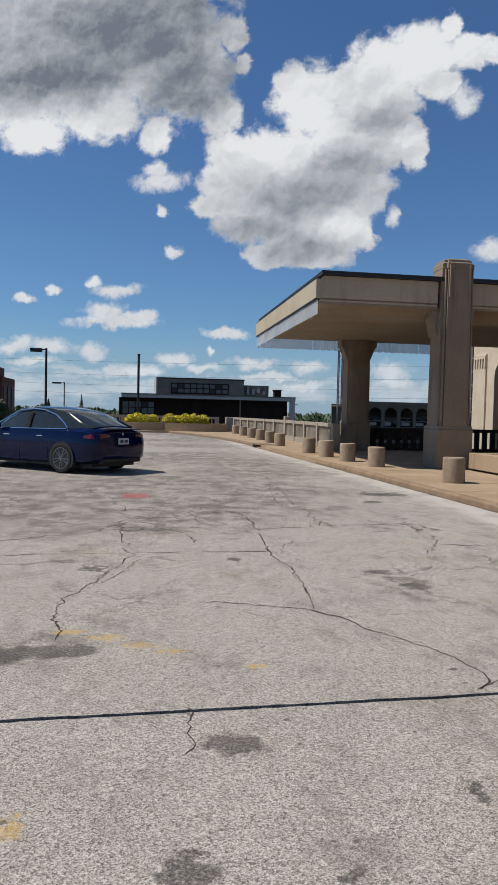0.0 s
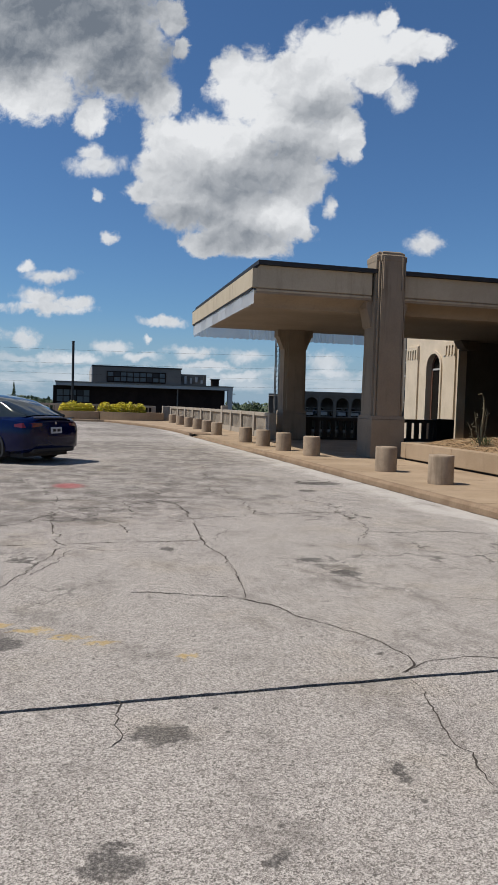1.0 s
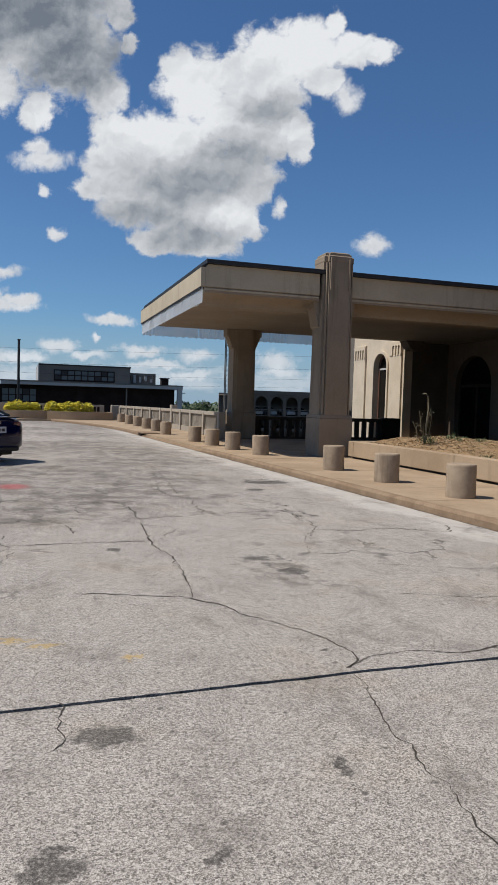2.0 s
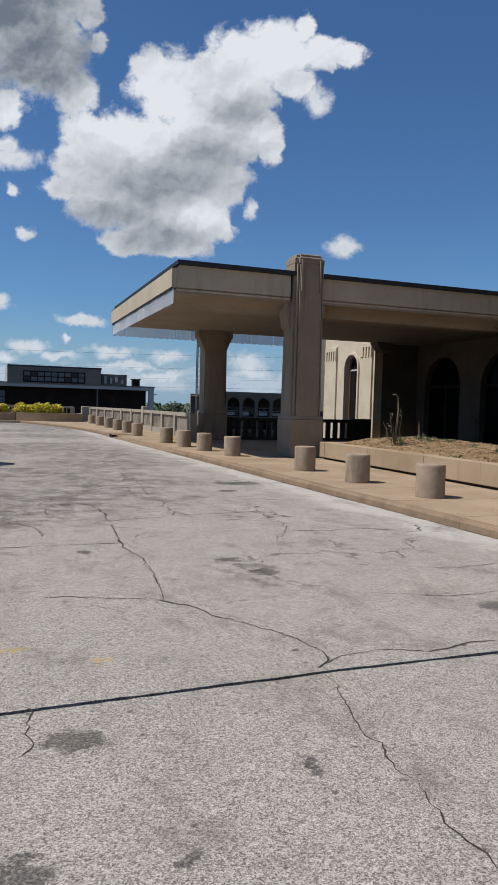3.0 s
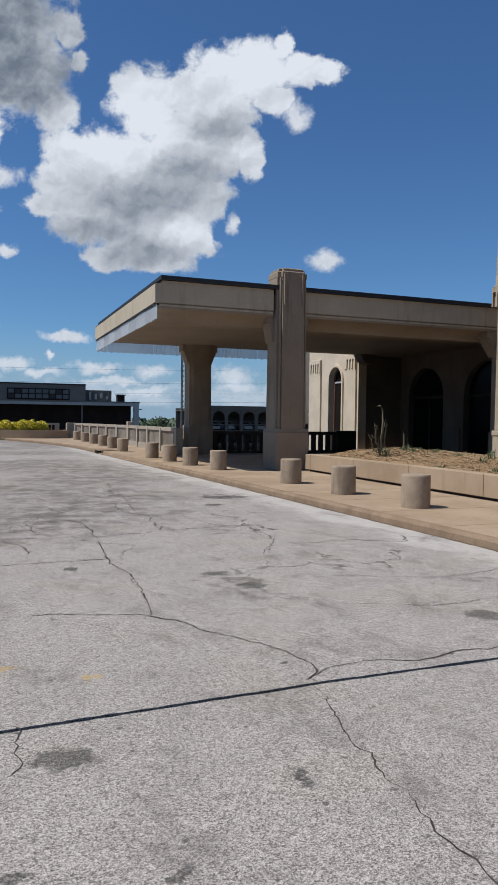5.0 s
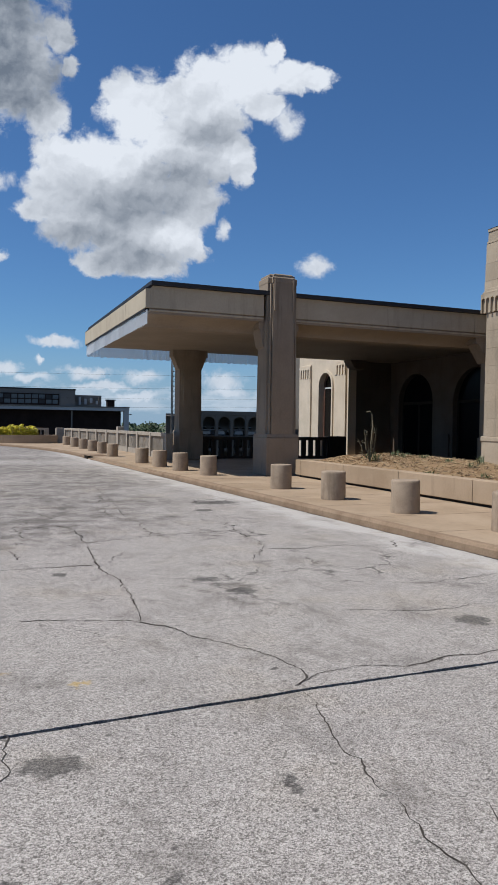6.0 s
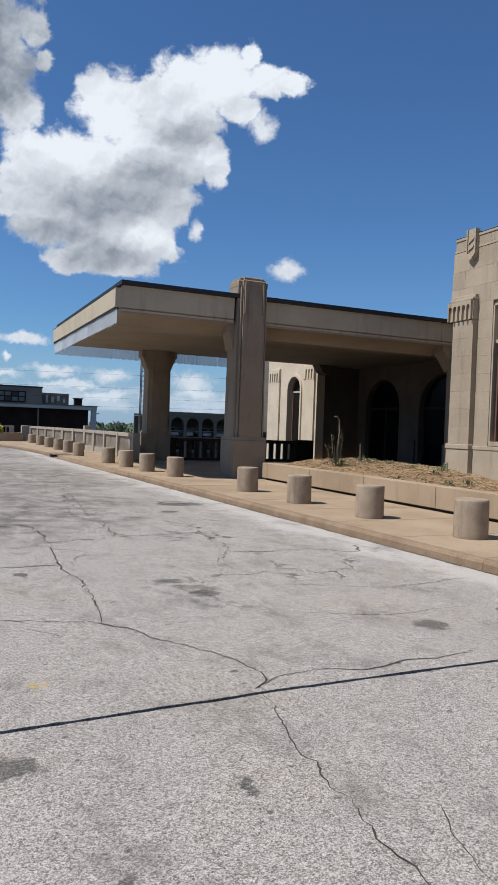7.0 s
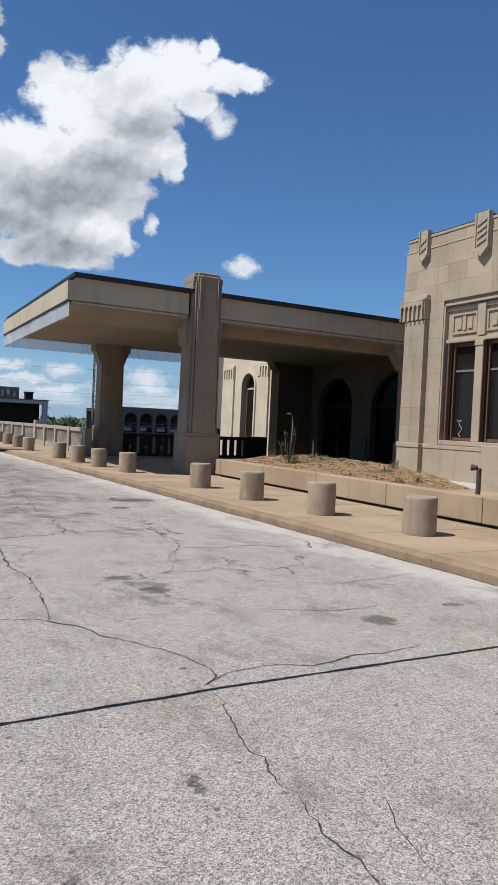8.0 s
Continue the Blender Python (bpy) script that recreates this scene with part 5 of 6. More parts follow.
# ---------------------------------------------------------------- car
def car(cx, cy, heading):
    """A blue saloon; built along +x, its rear axle at the origin."""
    ob = thing("car", 0, 0, 0, "dark blue four-door saloon car parked on the roadway", "car")
    # stations: x, half width, sill z, waist half width, waist z, deck z (top of body at the middle)
    S = [(-0.98, 0.66, 0.42, 0.62, 0.80, 0.90), (-0.93, 0.78, 0.30, 0.74, 0.86, 0.98), (-0.80, 0.86, 0.24, 0.82, 0.90, 1.03), (-0.55, 0.905, 0.22, 0.855, 0.93, 1.06),
         (-0.2, 0.92, 0.21, 0.87, 0.945, 1.05), (0.3, 0.925, 0.20, 0.875, 0.95, 1.0), (0.9, 0.925, 0.19, 0.875, 0.95, 1.0), (1.6, 0.925, 0.19, 0.875, 0.945, 1.0),
         (2.2, 0.92, 0.19, 0.87, 0.93, 0.98), (2.6, 0.915, 0.20, 0.855, 0.90, 0.95), (3.0, 0.90, 0.21, 0.82, 0.85, 0.89), (3.35, 0.86, 0.22, 0.76, 0.78, 0.82), (3.58, 0.76, 0.24, 0.66, 0.68, 0.72), (3.70, 0.60, 0.30, 0.54, 0.56, 0.60)]
    rings = []
    for x, w, z0, ww, zw, zd in S:
        side = [(0.0, z0), (w * 0.8, z0), (w * 0.97, z0 + 0.06), (w * 0.985, z0 + 0.2), (w, (z0 + zw) / 2 + 0.05), (w * 0.99, zw - 0.12), (ww, zw), (ww * 0.86, zw + (zd - zw) * 0.55), (ww * 0.5, zd - 0.01), (0.0, zd)]
        ring = [(x, y, z) for y, z in side] + [(x, -y, z) for y, z in side[-2:0:-1]]
        rings.append(ring)
    bm = loft(bmesh.new(), rings)
    body = part("body", bm, CAR_PAINT, ob, "glossy dark blue body", rounded=True)
    # glasshouse
    C = [(-0.70, 0.60, 0.62, 1.045, 1.06), (-0.25, 0.70, 0.60, 1.02, 1.245), (0.2, 0.76, 0.59, 0.985, 1.395), (0.7, 0.80, 0.60, 0.965, 1.475), (1.15, 0.81, 0.605, 0.955, 1.487), (1.6, 0.81, 0.60, 0.945, 1.455), (2.0, 0.79, 0.58, 0.94, 1.30), (2.35, 0.76, 0.60, 0.935, 1.08), (2.6, 0.70, 0.6, 0.92, 0.955)]
    rings = []
    for x, w, wt, zb, zt in C:
        side = [(w + 0.03, zb - 0.03), (w, zb + 0.02), (w * 0.55 + wt * 0.45, zb + (zt - zb) * 0.55), (wt, zt - 0.035), (wt * 0.6, zt - 0.006), (0.0, zt)]
        rings.append([(x, y, z) for y, z in side] + [(x, -y, z) for y, z in side[-2::-1]])
    bm = loft(bmesh.new(), rings, closed=False, caps=False)
    part("glass_roof", bm, CAR_GLASS, ob, "dark tinted glass roof and windows", rounded=True)
    for s in (-1, 1):
        top = [(-0.02, 0.735, 1.0), (0.12, 0.72, 1.13), (0.40, 0.67, 1.29), (0.8, 0.635, 1.395), (1.2, 0.635, 1.42), (1.6, 0.645, 1.38), (2.0, 0.68, 1.2), (2.38, 0.77, 0.99)]
        part("window_trim", tube(bmesh.new(), [(x, s * (y + 0.022), z) for x, y, z in top], 0.017, 6), CHROME, ob, "bright window trim")
        low = [(x, s * y, z) for x, y, z in ((-0.02, 0.80, 0.985), (0.5, 0.85, 0.975), (1.2, 0.86, 0.965), (1.9, 0.845, 0.955), (2.4, 0.80, 0.95))]
        part("waist_trim", tube(bmesh.new(), low, 0.014, 6), CHROME, ob, "bright waist trim")
        part("pillar_panel", loft(bmesh.new(), [[(x, s * (y + 0.004), z) for x, y, z in ((a, 0.70, 1.36), (a + 0.09, 0.70, 1.36), (a + 0.09, 0.845, 0.97), (a, 0.845, 0.97))] for a in (1.12, 1.14)]), BLACK_TRIM, ob)
        for hx in (0.62, 1.72):
            part("door_handle", boxes((hx, hx + 0.2, s * 0.905 - 0.012, s * 0.905 + 0.012, 0.80, 0.825), bevel=0.004), CHROME, ob)
        for dx in (0.42, 1.35, 2.28):
            part("door_seam", tube(bmesh.new(), [(dx - (0.15 if dx < 1 else 0), s * 0.86, 0.94), (dx - (0.05 if dx < 1 else 0), s * 0.915, 0.75), (dx + 0.02, s * 0.927, 0.55), (dx + 0.03, s * 0.905, 0.27)], 0.006, 4), BLACK_TRIM, ob)
        tail = loft(bmesh.new(), [[(-0.62, s * 0.875, 0.86), (-0.62, s * 0.885, 0.80), (-0.60, s * 0.80, 0.80), (-0.60, s * 0.80, 0.86)], [(-0.80, s * 0.83, 0.89), (-0.82, s * 0.855, 0.79), (-0.75, s * 0.72, 0.79), (-0.75, s * 0.72, 0.89)], [(-0.955, s * 0.67, 0.895), (-0.97, s * 0.69, 0.80), (-0.9, s * 0.6, 0.80), (-0.9, s * 0.6, 0.89)], [(-1.0, s * 0.45, 0.885), (-1.01, s * 0.46, 0.83), (-0.93, s * 0.4, 0.83), (-0.93, s * 0.4, 0.88)]])
        part("tail_lamp", tail, TAIL_RED, ob, "dark red wraparound tail lamp")
        part("mirror", boxes((2.0, 2.16, s * 0.98 - 0.09, s * 0.98 + 0.09, 0.95, 1.08), bevel=0.04), CAR_PAINT, ob)
        for ax in (0.0, 2.875):
            # black disc in place of the shade inside the wheel well
            well = lathe_y(ax, s * 0.72, s * 0.932, 0.372, 0.335)
            part("wheel_arch_shade", well, BLACK_TRIM, ob)
            wheel(ob, ax, s)
    part("number_plate", boxes((-1.005, -0.985, -0.17, 0.17, 0.66, 0.80), bevel=0.004), PLATE, ob, "pale plate with dark bars")
    part("plate_bar", boxes((-1.010, -1.0045, -0.12, -0.02, 0.70, 0.76), (-1.010, -1.0045, 0.02, 0.12, 0.70, 0.76)), BLACK_TRIM, ob)
    part("lower_bumper", boxes((-0.955, -0.6, -0.66, 0.66, 0.24, 0.36), bevel=0.04), BLACK_TRIM, ob)
    part("boot_lip", boxes((-0.98, -0.90, -0.62, 0.62, 0.985, 1.01), bevel=0.01), BLACK_TRIM, ob)
    part("rear_emblem", boxes((-0.985, -0.965, -0.03, 0.03, 0.86, 0.92), bevel=0.008), CHROME, ob)
    part("underbody", boxes((-0.7, 3.4, -0.7, 0.7, 0.15, 0.23)), BLACK_TRIM, ob)
    ob.matrix_basis = pose(cx, cy, 0.0, 0, 0, heading) @ Matrix.Scale(1.03, 4)
    return ob


def lathe_y(ax, y0, y1, r, z):
    return loft(bmesh.new(), [[(ax + r * math.cos(2 * math.pi * i / 28), y, max(0.14, z + r * math.sin(2 * math.pi * i / 28))) for i in range(28)] for y in (y0, y1)])


def ring_y(bm, profile, ax, z, segments=32):
    rings = [[(ax + r * math.cos(2 * math.pi * i / segments), y, z + r * math.sin(2 * math.pi * i / segments)) for i in range(segments)] for r, y in profile]
    return loft(bm, rings, caps=False)


def wheel(ob, ax, s):
    z, r = 0.335, 0.333
    tyre = ring_y(bmesh.new(), [(0.235, s * 0.74), (0.30, s * 0.735), (r, s * 0.76), (r + 0.002, s * 0.85), (r - 0.006, s * 0.925), (0.30, s * 0.945), (0.245, s * 0.94), (0.235, s * 0.92), (0.235, s * 0.74)], ax, z)
    w2 = part("wheel", tyre, RUBBER, ob, "black tyre on a grey alloy rim", rounded=True)
    rim = ring_y(bmesh.new(), [(0.236, s * 0.93), (0.245, s * 0.944), (0.225, s * 0.944), (0.215, s * 0.90), (0.21, s * 0.80), (0.236, s * 0.80), (0.236, s * 0.93)], ax, z)
    part("rim", rim, ALLOY, w2, rounded=True)
    # disc coloured black to put shade into the spoke gaps
    part("brake_disc", lathe_y(ax, s * 0.80, s * 0.82, 0.19, z), RUBBER, w2)
    for k in range(10):
        a = 2 * math.pi * k / 10
        lean = 0.12 if k % 2 else -0.12
        p, q = (0.03, a), (0.225, a + lean)
        bm = bmesh.new()
        tube(bm, [(ax + p[0] * math.cos(p[1]), s * 0.925, z + p[0] * math.sin(p[1])), (ax + q[0] * math.cos(q[1]), s * 0.935, z + q[0] * math.sin(q[1]))], 0.014, 6)
        part("spoke", bm, ALLOY, w2)
    part("hub_cap", lathe_y(ax, s * 0.915, s * 0.945, 0.045, z), ALLOY, w2)


car(-1.23, 17.36, 140)

# ---------------------------------------------------------------- street furniture and distance
def street_lamp(x, y, height, arm):
    ob = thing("street_lamp", x, y, -6.0, "dark steel lamp post with a flat boxy head", "street lamp", "lamp posts")
    part("post", tube(bmesh.new(), [(x, y, -6), (x, y, height)], 0.12, 10, 0.75), IRON, ob)
    part("arm", boxes((x - arm * 0.5, x, y - 0.04, y + 0.04, height - 0.16, height - 0.06)), IRON, ob)
    part("lamp_head", loft(bmesh.new(), [[(x - arm * 1.25, y - 0.2, z0), (x - arm * 0.35, y - 0.2, z0), (x - arm * 0.35, y + 0.2, z0), (x - arm * 1.25, y + 0.2, z0)] for z0 in (height - 0.32, height - 0.02)]), IRON, ob)


street_lamp(-7.77, 60, 6.36, 1.0)
street_lamp(-14.1, 135, 6.35, 1.75)
mastpole = thing("bare_pole", -0.3, 60, -6, "plain dark steel pole", "pole")
part("shaft", tube(bmesh.new(), [(-0.3, 60, -6), (-0.3, 60, 6.1)], 0.11, 10, 0.9), IRON, mastpole)
part("top_cap", tube(bmesh.new(), [(-0.3, 60, 6.1), (-0.3, 60, 6.16)], 0.13, 10), IRON, mastpole)


def grid_window(parent, x0, x1, z0, z1, y, cols, rows, bar=0.12, glass=FAR_GLASS, frame_mat=FAR_DARK):
    win = part("window", boxes((x0, x1, y - 0.17, y - 0.02, z0 - bar, z0 - bar / 2)), frame_mat, parent)
    for i in range(cols + 1):
        x = x0 + (x1 - x0) * i / cols
        part("glazing_bar", boxes((x - bar / 2, x + bar / 2, y - 0.16, y - 0.02, z0 - bar / 2, z1 + bar / 2)), frame_mat, win)
    for j in range(rows + 1):
        z = z0 + (z1 - z0) * j / rows
        part("glazing_bar", boxes((x0, x1, y - 0.12, y - 0.03, z - bar / 2, z + bar / 2)), frame_mat, win)
    for i in range(cols):
        for j in range(rows):
            a, b = x0 + (x1 - x0) * i / cols, x0 + (x1 - x0) * (i + 1) / cols
            c, d = z0 + (z1 - z0) * j / rows, z0 + (z1 - z0) * (j + 1) / rows
            part("pane", boxes((a + bar / 2, b - bar / 2, y - 0.05, y - 0.025, c + bar / 2, d - bar / 2)), BLACK_TRIM if (i * 7 + j * 5) % 6 == 0 else glass, win)


gal = thing("gallery_building", 10, 112, -6, "low modern grey building with a dark ground floor", "building")
part("ground_floor", boxes((-3.4, 23.0, 111.0, 135, -6, 3.45)), FAR_DARK, gal)
part("roof_slab", boxes((-3.0, 24.0, 109.4, 135, 3.46, 3.95)), FAR_WHITE, gal)
part("roof_edge", boxes((-3.1, 24.05, 109.3, 135, 3.952, 4.1)), FAR_GREY, gal)
part("end_post", boxes((23.2, 23.95, 109.5, 110.2, -6, 3.455)), FAR_WHITE, gal)
part("upper_storey", boxes((2.4, 16.1, 112, 132, 4.105, 6.55)), FAR_GREY, gal)
part("upper_coping", boxes((2.3, 16.2, 111.9, 132, 6.552, 6.75)), BLACK_TRIM, gal)
# pale slab over the grey end puts its sunlight into the colour
part("painted_sunlit_end", boxes((2.25, 2.395, 112, 132, 4.105, 6.55)), FAR_WHITE, gal)
part("side_storey", boxes((16.2, 20.3, 113, 130, 4.105, 5.9)), FAR_GREY, gal)
# pale and tan panels imitate sunlight dappling a mesh screen
for k in range(9):
    rr2 = random.Random(k)
    part("screen_dapple_panel", boxes((16.3 + 0.44 * k, 16.66 + 0.44 * k, 112.8, 112.98, 4.3 + rr2.uniform(0, 0.6), 4.9 + rr2.uniform(0, 0.8))), FAR_WHITE if k % 2 else FAR_TAN, gal)
part("chimney", boxes((21.5, 22.6, 114, 115.4, 4.105, 5.2)), FAR_DARK, gal)
part("chimney_cap", boxes((21.35, 22.75, 113.9, 115.5, 5.202, 5.35)), BLACK_TRIM, gal)
grid_window(gal, 4.6, 13.6, 4.35, 5.85, 112, 9, 2, 0.14)
grid_window(gal, -2.9, 2.0, -1.0, 2.9, 111, 5, 4, 0.12)
for k in range(1):
    part("column", boxes((15.2 + 3.0 * k, 15.4 + 3.0 * k, 109.9, 110.1, -6, 3.455)), FAR_GREY, gal)

garage = thing("parking_garage", 44, 122, -6, "shaded multi-storey parking garage with arched openings", "building")
for x in [36.4 + 2.9 * k for k in range(8)]:
    part("column", boxes((x - 0.28, x + 0.28, 120, 120.6, -6, 3.3)), FAR_TAN, garage)
part("rear_wall", boxes((36.1, 57, 132, 132.4, -6, 3.6)), FAR_GREY, garage)
for z in (-3.2, -0.9):
    part("floor_slab", boxes((36.1, 57, 120.1, 132, z, z + 0.5)), FAR_TAN, garage)
part("roof_parapet", boxes((36.1, 57, 119.9, 120.4, 3.32, 4.0)), FAR_TAN, garage)
part("roof_deck", boxes((36.1, 57, 120.4, 132, 3.1, 3.3)), FAR_TAN, garage)
for k in range(7):
    mid = 37.85 + 2.9 * k
    head = [(mid + 1.17 * math.cos(math.pi * (1 - i / 10)), 1.85 + 1.17 * math.sin(math.pi * (1 - i / 10))) for i in range(11)]
    part("arch_head", prism(bmesh.new(), [(mid - 1.17, 3.318)] + head + [(mid + 1.17, 3.318)], 120.05, 120.4, "y"), FAR_TAN, garage)
    part("guard_rail", boxes((mid - 1.17, mid + 1.17, 120.2, 120.3, 0.6, 0.75), (mid - 1.17, mid + 1.17, 120.2, 120.3, 1.1, 1.2)), FAR_GREY, garage)

def parked_car(x, y, z, mat, label):
    """A small far car, nose to the opening."""
    ob = thing("parked_car", x, y, z, label, "car", "cars in the garage")
    body = [(-0.85, 0.25), (-0.88, 0.7), (-0.8, 0.92), (0.8, 0.92), (0.88, 0.7), (0.85, 0.25)]
    part("body", loft(bmesh.new(), [[(x + a * f, y + d, z + b * g) for a, b in body] for f, g, d in ((0.92, 0.85, 0.0), (1.0, 0.95, 0.5), (1.0, 1.05, 2.0), (1.0, 1.05, 3.8), (0.95, 1.0, 4.3))]), mat, ob, rounded=True)
    part("cabin", loft(bmesh.new(), [[(x + a * f, y + d, z + b) for a, b in ((-0.78, 0.93), (-0.6, h), (0.6, h), (0.78, 0.93))] for f, h, d in ((1.0, 0.98, 1.2), (0.95, 1.48, 2.0), (0.95, 1.5, 3.2), (1.0, 1.0, 4.0))]), CAR_GLASS, ob)
    for s in (-1, 1):
        for d in (0.8, 3.5):
            part("wheel", tube(bmesh.new(), [(x + s * 0.72, y + d, z + 0.32), (x + s * 0.9, y + d, z + 0.32)], 0.32, 12), RUBBER, ob)


for k, x in enumerate((37.9, 40.5, 43.2, 46.8, 49.3, 52.4)):
    pale = k % 3 != 1
    parked_car(x, 120.9, -0.395, FAR_WHITE if pale else ALLOY, "pale parked car inside the garage" if pale else "grey parked car inside the garage")

tower = thing("apartment_tower", 64, 130, -6, "tan tower block with rows of dark windows", "building")
part("wall", boxes((58.5, 72, 120, 123.5, -6, 17)), FAR_TAN, tower)
for i in range(4):
    for j in range(6):
        part("window", boxes((58.8 + 1.3 * i, 59.7 + 1.3 * i, 119.9, 120.1, 0.5 + 2.4 * j, 2.2 + 2.4 * j)), FAR_GLASS, tower)
        part("floor_band", boxes((58.4, 63.6, 119.85, 120, 2.5 + 2.4 * j, 2.72 + 2.4 * j)), FAR_WHITE, tower) if i == 0 else None

brick = thing("brick_building", -20, 95, -6, "red brick building with dark windows", "building")
part("wall", boxes((-40, -20.2, 90, 110, -6, 7.2)), FAR_BRICK, brick)
part("corner_bay", boxes((-20.2, -18.7, 100, 110, -6, 5.6)), FAR_BRICK, brick)
part("roof_block", boxes((-40, -21.0, 91, 108, 7.202, 8.2)), FAR_DARK, brick)
for k in range(3):
    part("window", boxes((-20.3, -20.1, 92.0 + 2.2 * k, 93.2 + 2.2 * k, 1.0, 5.0)), BLACK_TRIM, brick)
    part("window", boxes((-18.8, -18.6, 101 + 3 * k, 102.6 + 3 * k, 1.0, 4.4)), BLACK_TRIM, brick)

mast = thing("lattice_mast", 33.6, 120, -6, "slender lattice steel mast", "mast")
for sx in (-0.35, 0.35):
    for sy in (-0.35, 0.35):
        part("leg", boxes((33.6 + sx - 0.07, 33.6 + sx + 0.07, 118 + sy - 0.07, 118 + sy + 0.07, -6, 14)), FAR_GREY, mast)
for k in range(22):
    z = -5 + 0.86 * k
    part("brace", tube(bmesh.new(), [(33.25, 117.65, z), (33.95, 117.65, z + 0.8)], 0.05, 4), FAR_GREY, mast)
    part("rung", boxes((33.25, 33.95, 117.6, 117.68, z, z + 0.1)), FAR_GREY, mast)


def tree(x, y, z0, height, width, seed, cone=False):
    r = random.Random(seed)
    ob = thing("tree", x, y, z0, "distant conical dark green tree" if cone else "distant dark green leafy tree", "tree", "distant trees")
    part("trunk", tube(bmesh.new(), [(x, y, z0), (x + 0.1, y, z0 + height * 0.4), (x, y, z0 + height * 0.75)], width * 0.05 + 0.08, 7, 0.4), BARK, ob)
    for k in range(3):
        a = r.uniform(0, 6.28)
        part("limb", tube(bmesh.new(), [(x, y, z0 + height * 0.35), (x + math.cos(a) * width * 0.3, y + math.sin(a) * width * 0.3, z0 + height * 0.7)], 0.1, 5, 0.4), BARK, ob)
    bm = bmesh.new()
    clumps = [(r.uniform(-0.36, 0.36) * width, r.uniform(-0.36, 0.36) * width, r.uniform(0.45, 0.86) * height, r.uniform(0.16, 0.26) * width) for _ in range(9)]
    for _ in range(1300):
        if cone:
            t = r.random() ** 0.7
            rad, a = width * 0.5 * t * r.uniform(0.5, 1.1), r.uniform(0, 6.28)
            p = Vector((x + rad * math.cos(a), y + rad * math.sin(a), z0 + height * (1 - 0.85 * t)))
        else:
            cx, cy, cz, cr = r.choice(clumps)
            d = Vector((r.gauss(0, 1), r.gauss(0, 1), r.gauss(0, 1))).normalized() * cr * r.uniform(0.6, 1.15)
            p = Vector((x + cx, y + cy, z0 + cz)) + d
        s = Vector((r.gauss(0, 1), r.gauss(0, 1), r.gauss(0, 1))).normalized() * width * 0.045
        t2 = s.orthogonal().normalized() * width * 0.035
        bm.faces.new([bm.verts.new(v) for v in (p - s, p + t2, p + s, p - t2)])
    part("crown", bm, TREE_LEAF, ob)


for k, (x, y, h, wd) in enumerate([(30.2, 125, 8.0, 3.6), (31.6, 128, 8.6, 4.0), (28.8, 130, 7.4, 3.5), (32.6, 126, 7.6, 3.0), (27.2, 135, 6.6, 3.5), (-11.0, 140, 7.2, 7.0), (-13.5, 140, 7.3, 6.0), (-8.0, 140, 6.9, 6.0),
                                   (-6.0, 145, 7.0, 6.0), (-17.4, 140, 8.2, 6.0), (-20.5, 138, 8.4, 6.0), (-16.6, 86, 9.0, 3.4), (-18.0, 85, 9.8, 4.0)]):
    tree(x, y, -6, h, wd, 200 + k)
tree(-12.2, 150, -6, 10.4, 3.0, 300, True)
tree(-18.8, 150, -6, 9.4, 4.0, 301, True)
wood_bm = bmesh.new()
r = random.Random(77)
for _ in range(9000):
    x, y = r.uniform(-160, 260), r.uniform(300, 330)
    p = Vector((x, y, r.uniform(-6, 1.7 + 1.1 * noise.noise(Vector((x * 0.06, 0, 0))) + 0.8 * noise.noise(Vector((x * 0.3, 3, 0))))))
    s = Vector((r.gauss(0, 1), r.gauss(0, 1), r.gauss(0, 1))).normalized() * 0.9
    t2 = s.orthogonal().normalized() * 0.8
    wood_bm.faces.new([wood_bm.verts.new(v) for v in (p - s, p + t2, p + s, p - t2)])
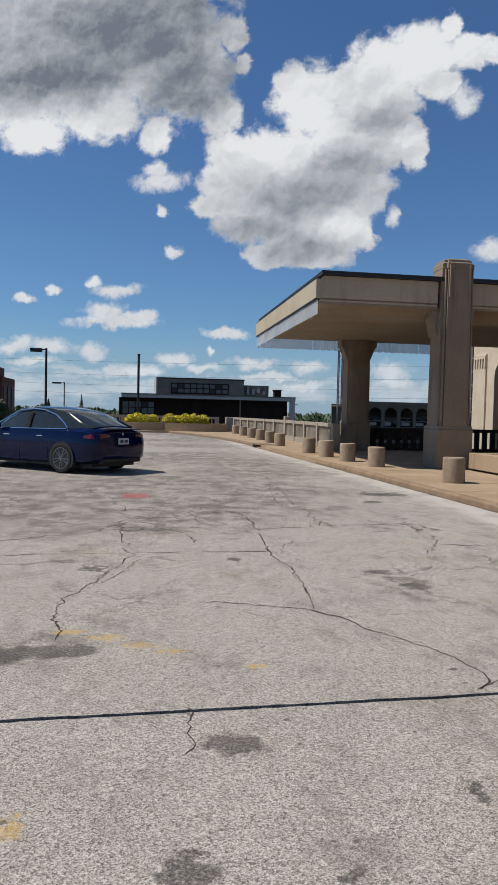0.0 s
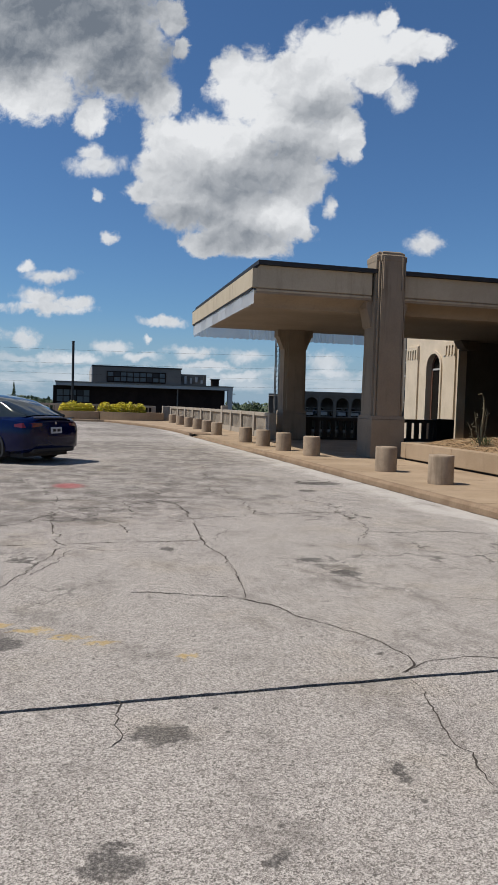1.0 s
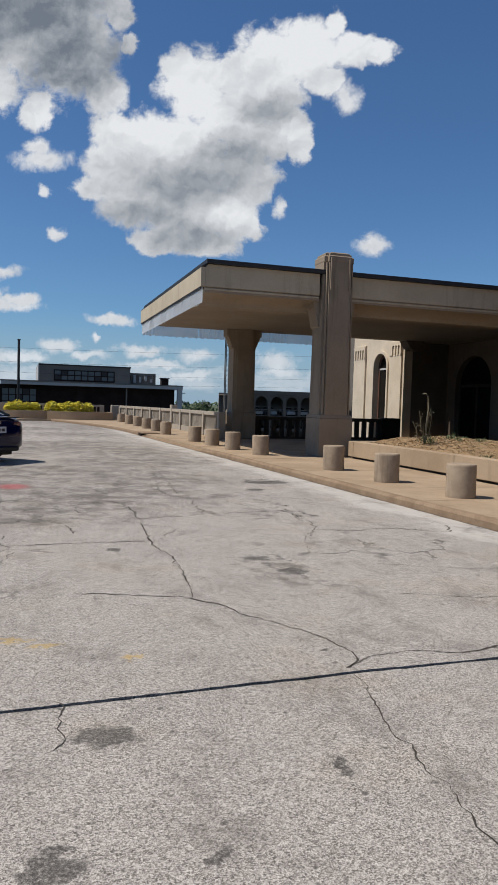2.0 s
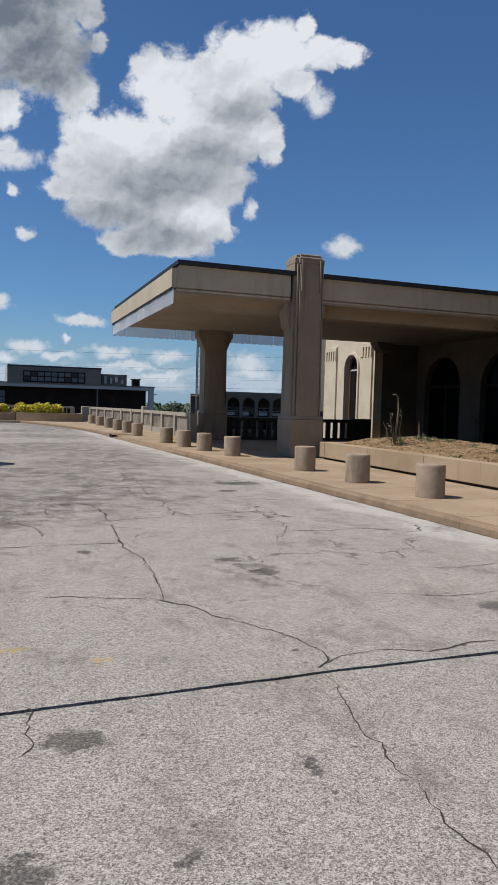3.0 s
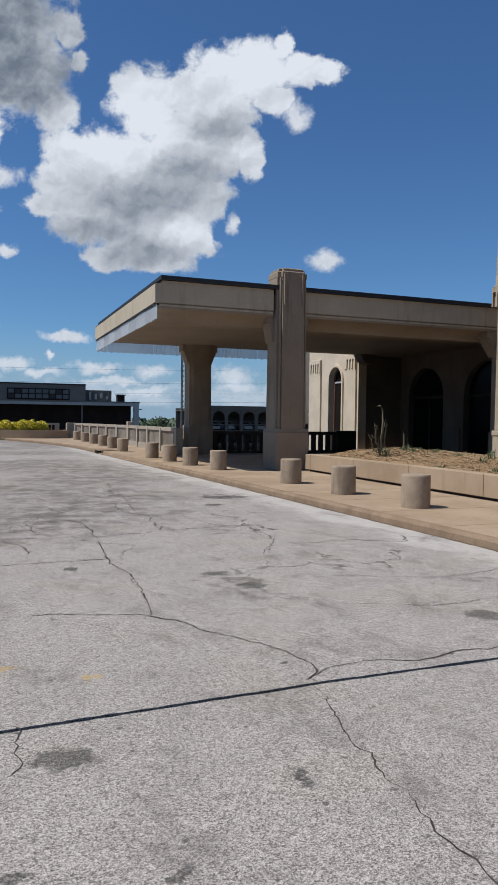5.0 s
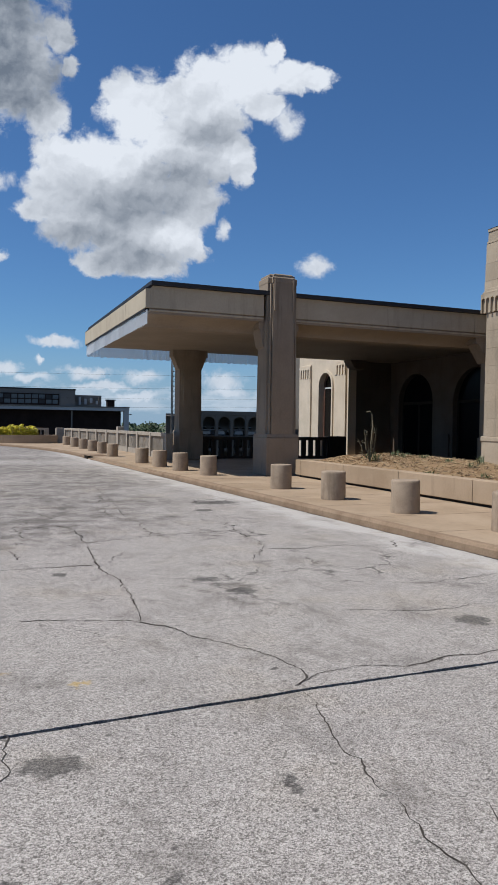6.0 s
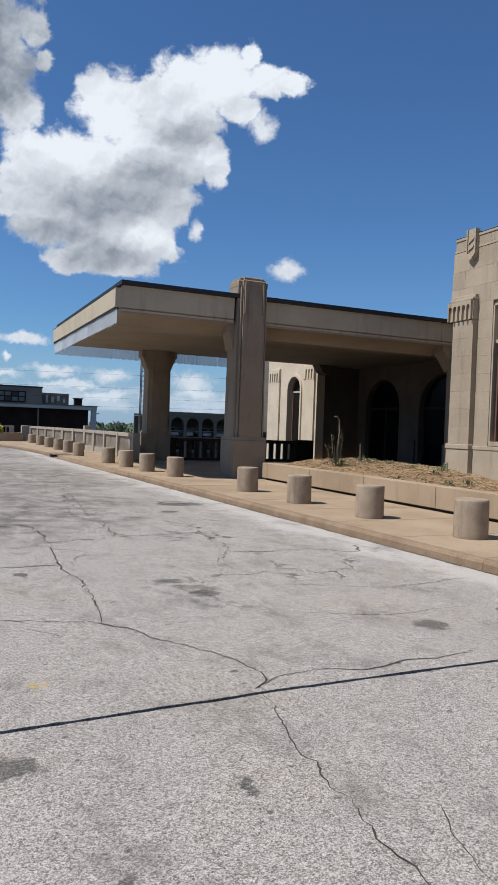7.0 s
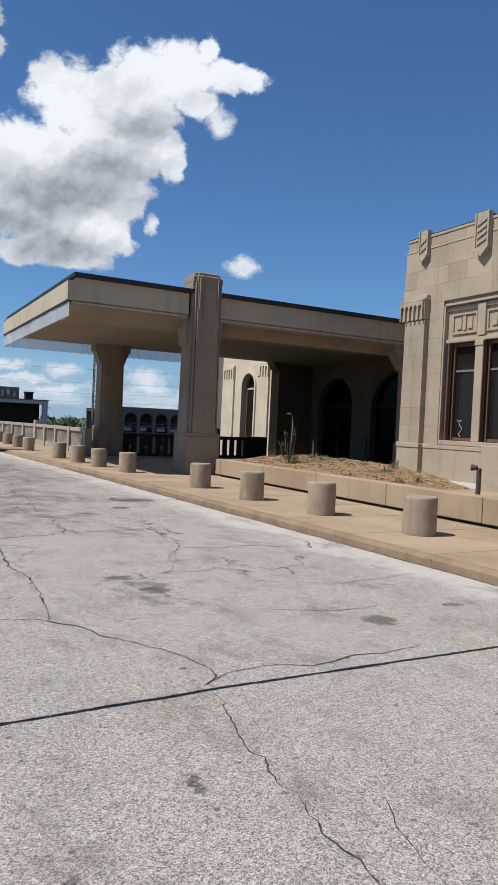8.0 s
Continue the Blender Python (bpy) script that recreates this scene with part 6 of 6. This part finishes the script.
alone("far_woods", wood_bm, TREE_LEAF, "low band of far trees along the horizon", "trees", kind="stuff")

# overhead wires and a utility pole
upole = thing("utility_pole", 26.0, 150, -6, "far wooden utility pole with a crossarm", "pole")
part("pole", tube(bmesh.new(), [(32.6, 150, -6), (32.6, 150, 4.0)], 0.14, 8, 0.8), BARK, upole)
part("crossarm", boxes((31.8, 33.4, 149.95, 150.05, 3.4, 3.55)), BARK, upole)
for k, (z0, z1) in enumerate(((8.6, 9.6), (6.9, 7.6), (5.7, 6.0), (4.6, 4.7))):
    pts = [(-60 + 8 * i, 100, z0 + (z1 - z0) * i / 15 - 1.0 * math.sin(math.pi * i / 15)) for i in range(16)]
    wire = alone("overhead_wire", tube(bmesh.new(), pts, 0.013, 4), IRON, "thin dark overhead wire", "wire", "overhead wires", kind="structure")

# ---------------------------------------------------------------- stone facing of the near wing
BLOCKS = {}
rb = random.Random(9)


def facing(y0, y1, z0, z1, offset):
    """One course of limestone blocks between two ends."""
    y = y1
    k = 0
    while y > y0 + 0.02:
        length = rb.choice((0.62, 0.78, 0.94, 1.1)) if k or not offset else 0.46
        length = min(length, y - y0)
        if y - length - y0 < 0.3:
            length = y - y0
        key = (round(length, 3), round(z1 - z0, 3))
        if key not in BLOCKS:
            g = 0.0014
            bm = boxes((0, 0.055, -key[0] + g, -g, g, key[1] - g), bevel=0.002)
            BLOCKS[key] = mesh_of("stone_block", bm, BLOCK)
        piece("stone_block", BLOCKS[key], wing, FX - rb.uniform(0, 0.003), y, z0)
        y -= length
        k += 1


z, k = 1.27, 0
while z < 6.16:
    top = min(z + 0.44, 6.168)
    if top > 6.0:
        top = 6.168
    end = 13.62 if z < 4.4 else 14.60 - 0.055 * (z - 4.9)
    if z < BAYZ1 - 0.1 and top > BAYZ0 + 0.05:
        facing(BAY1 + 0.04, end, z, top, k % 2)
        facing(4.0, BAY0 - 0.04, z, top, k % 2)
    else:
        facing(4.0, end, z, top, k % 2)
    z, k = top, k + 1
facing(4.0, 14.50, 6.232, 6.45, 0)
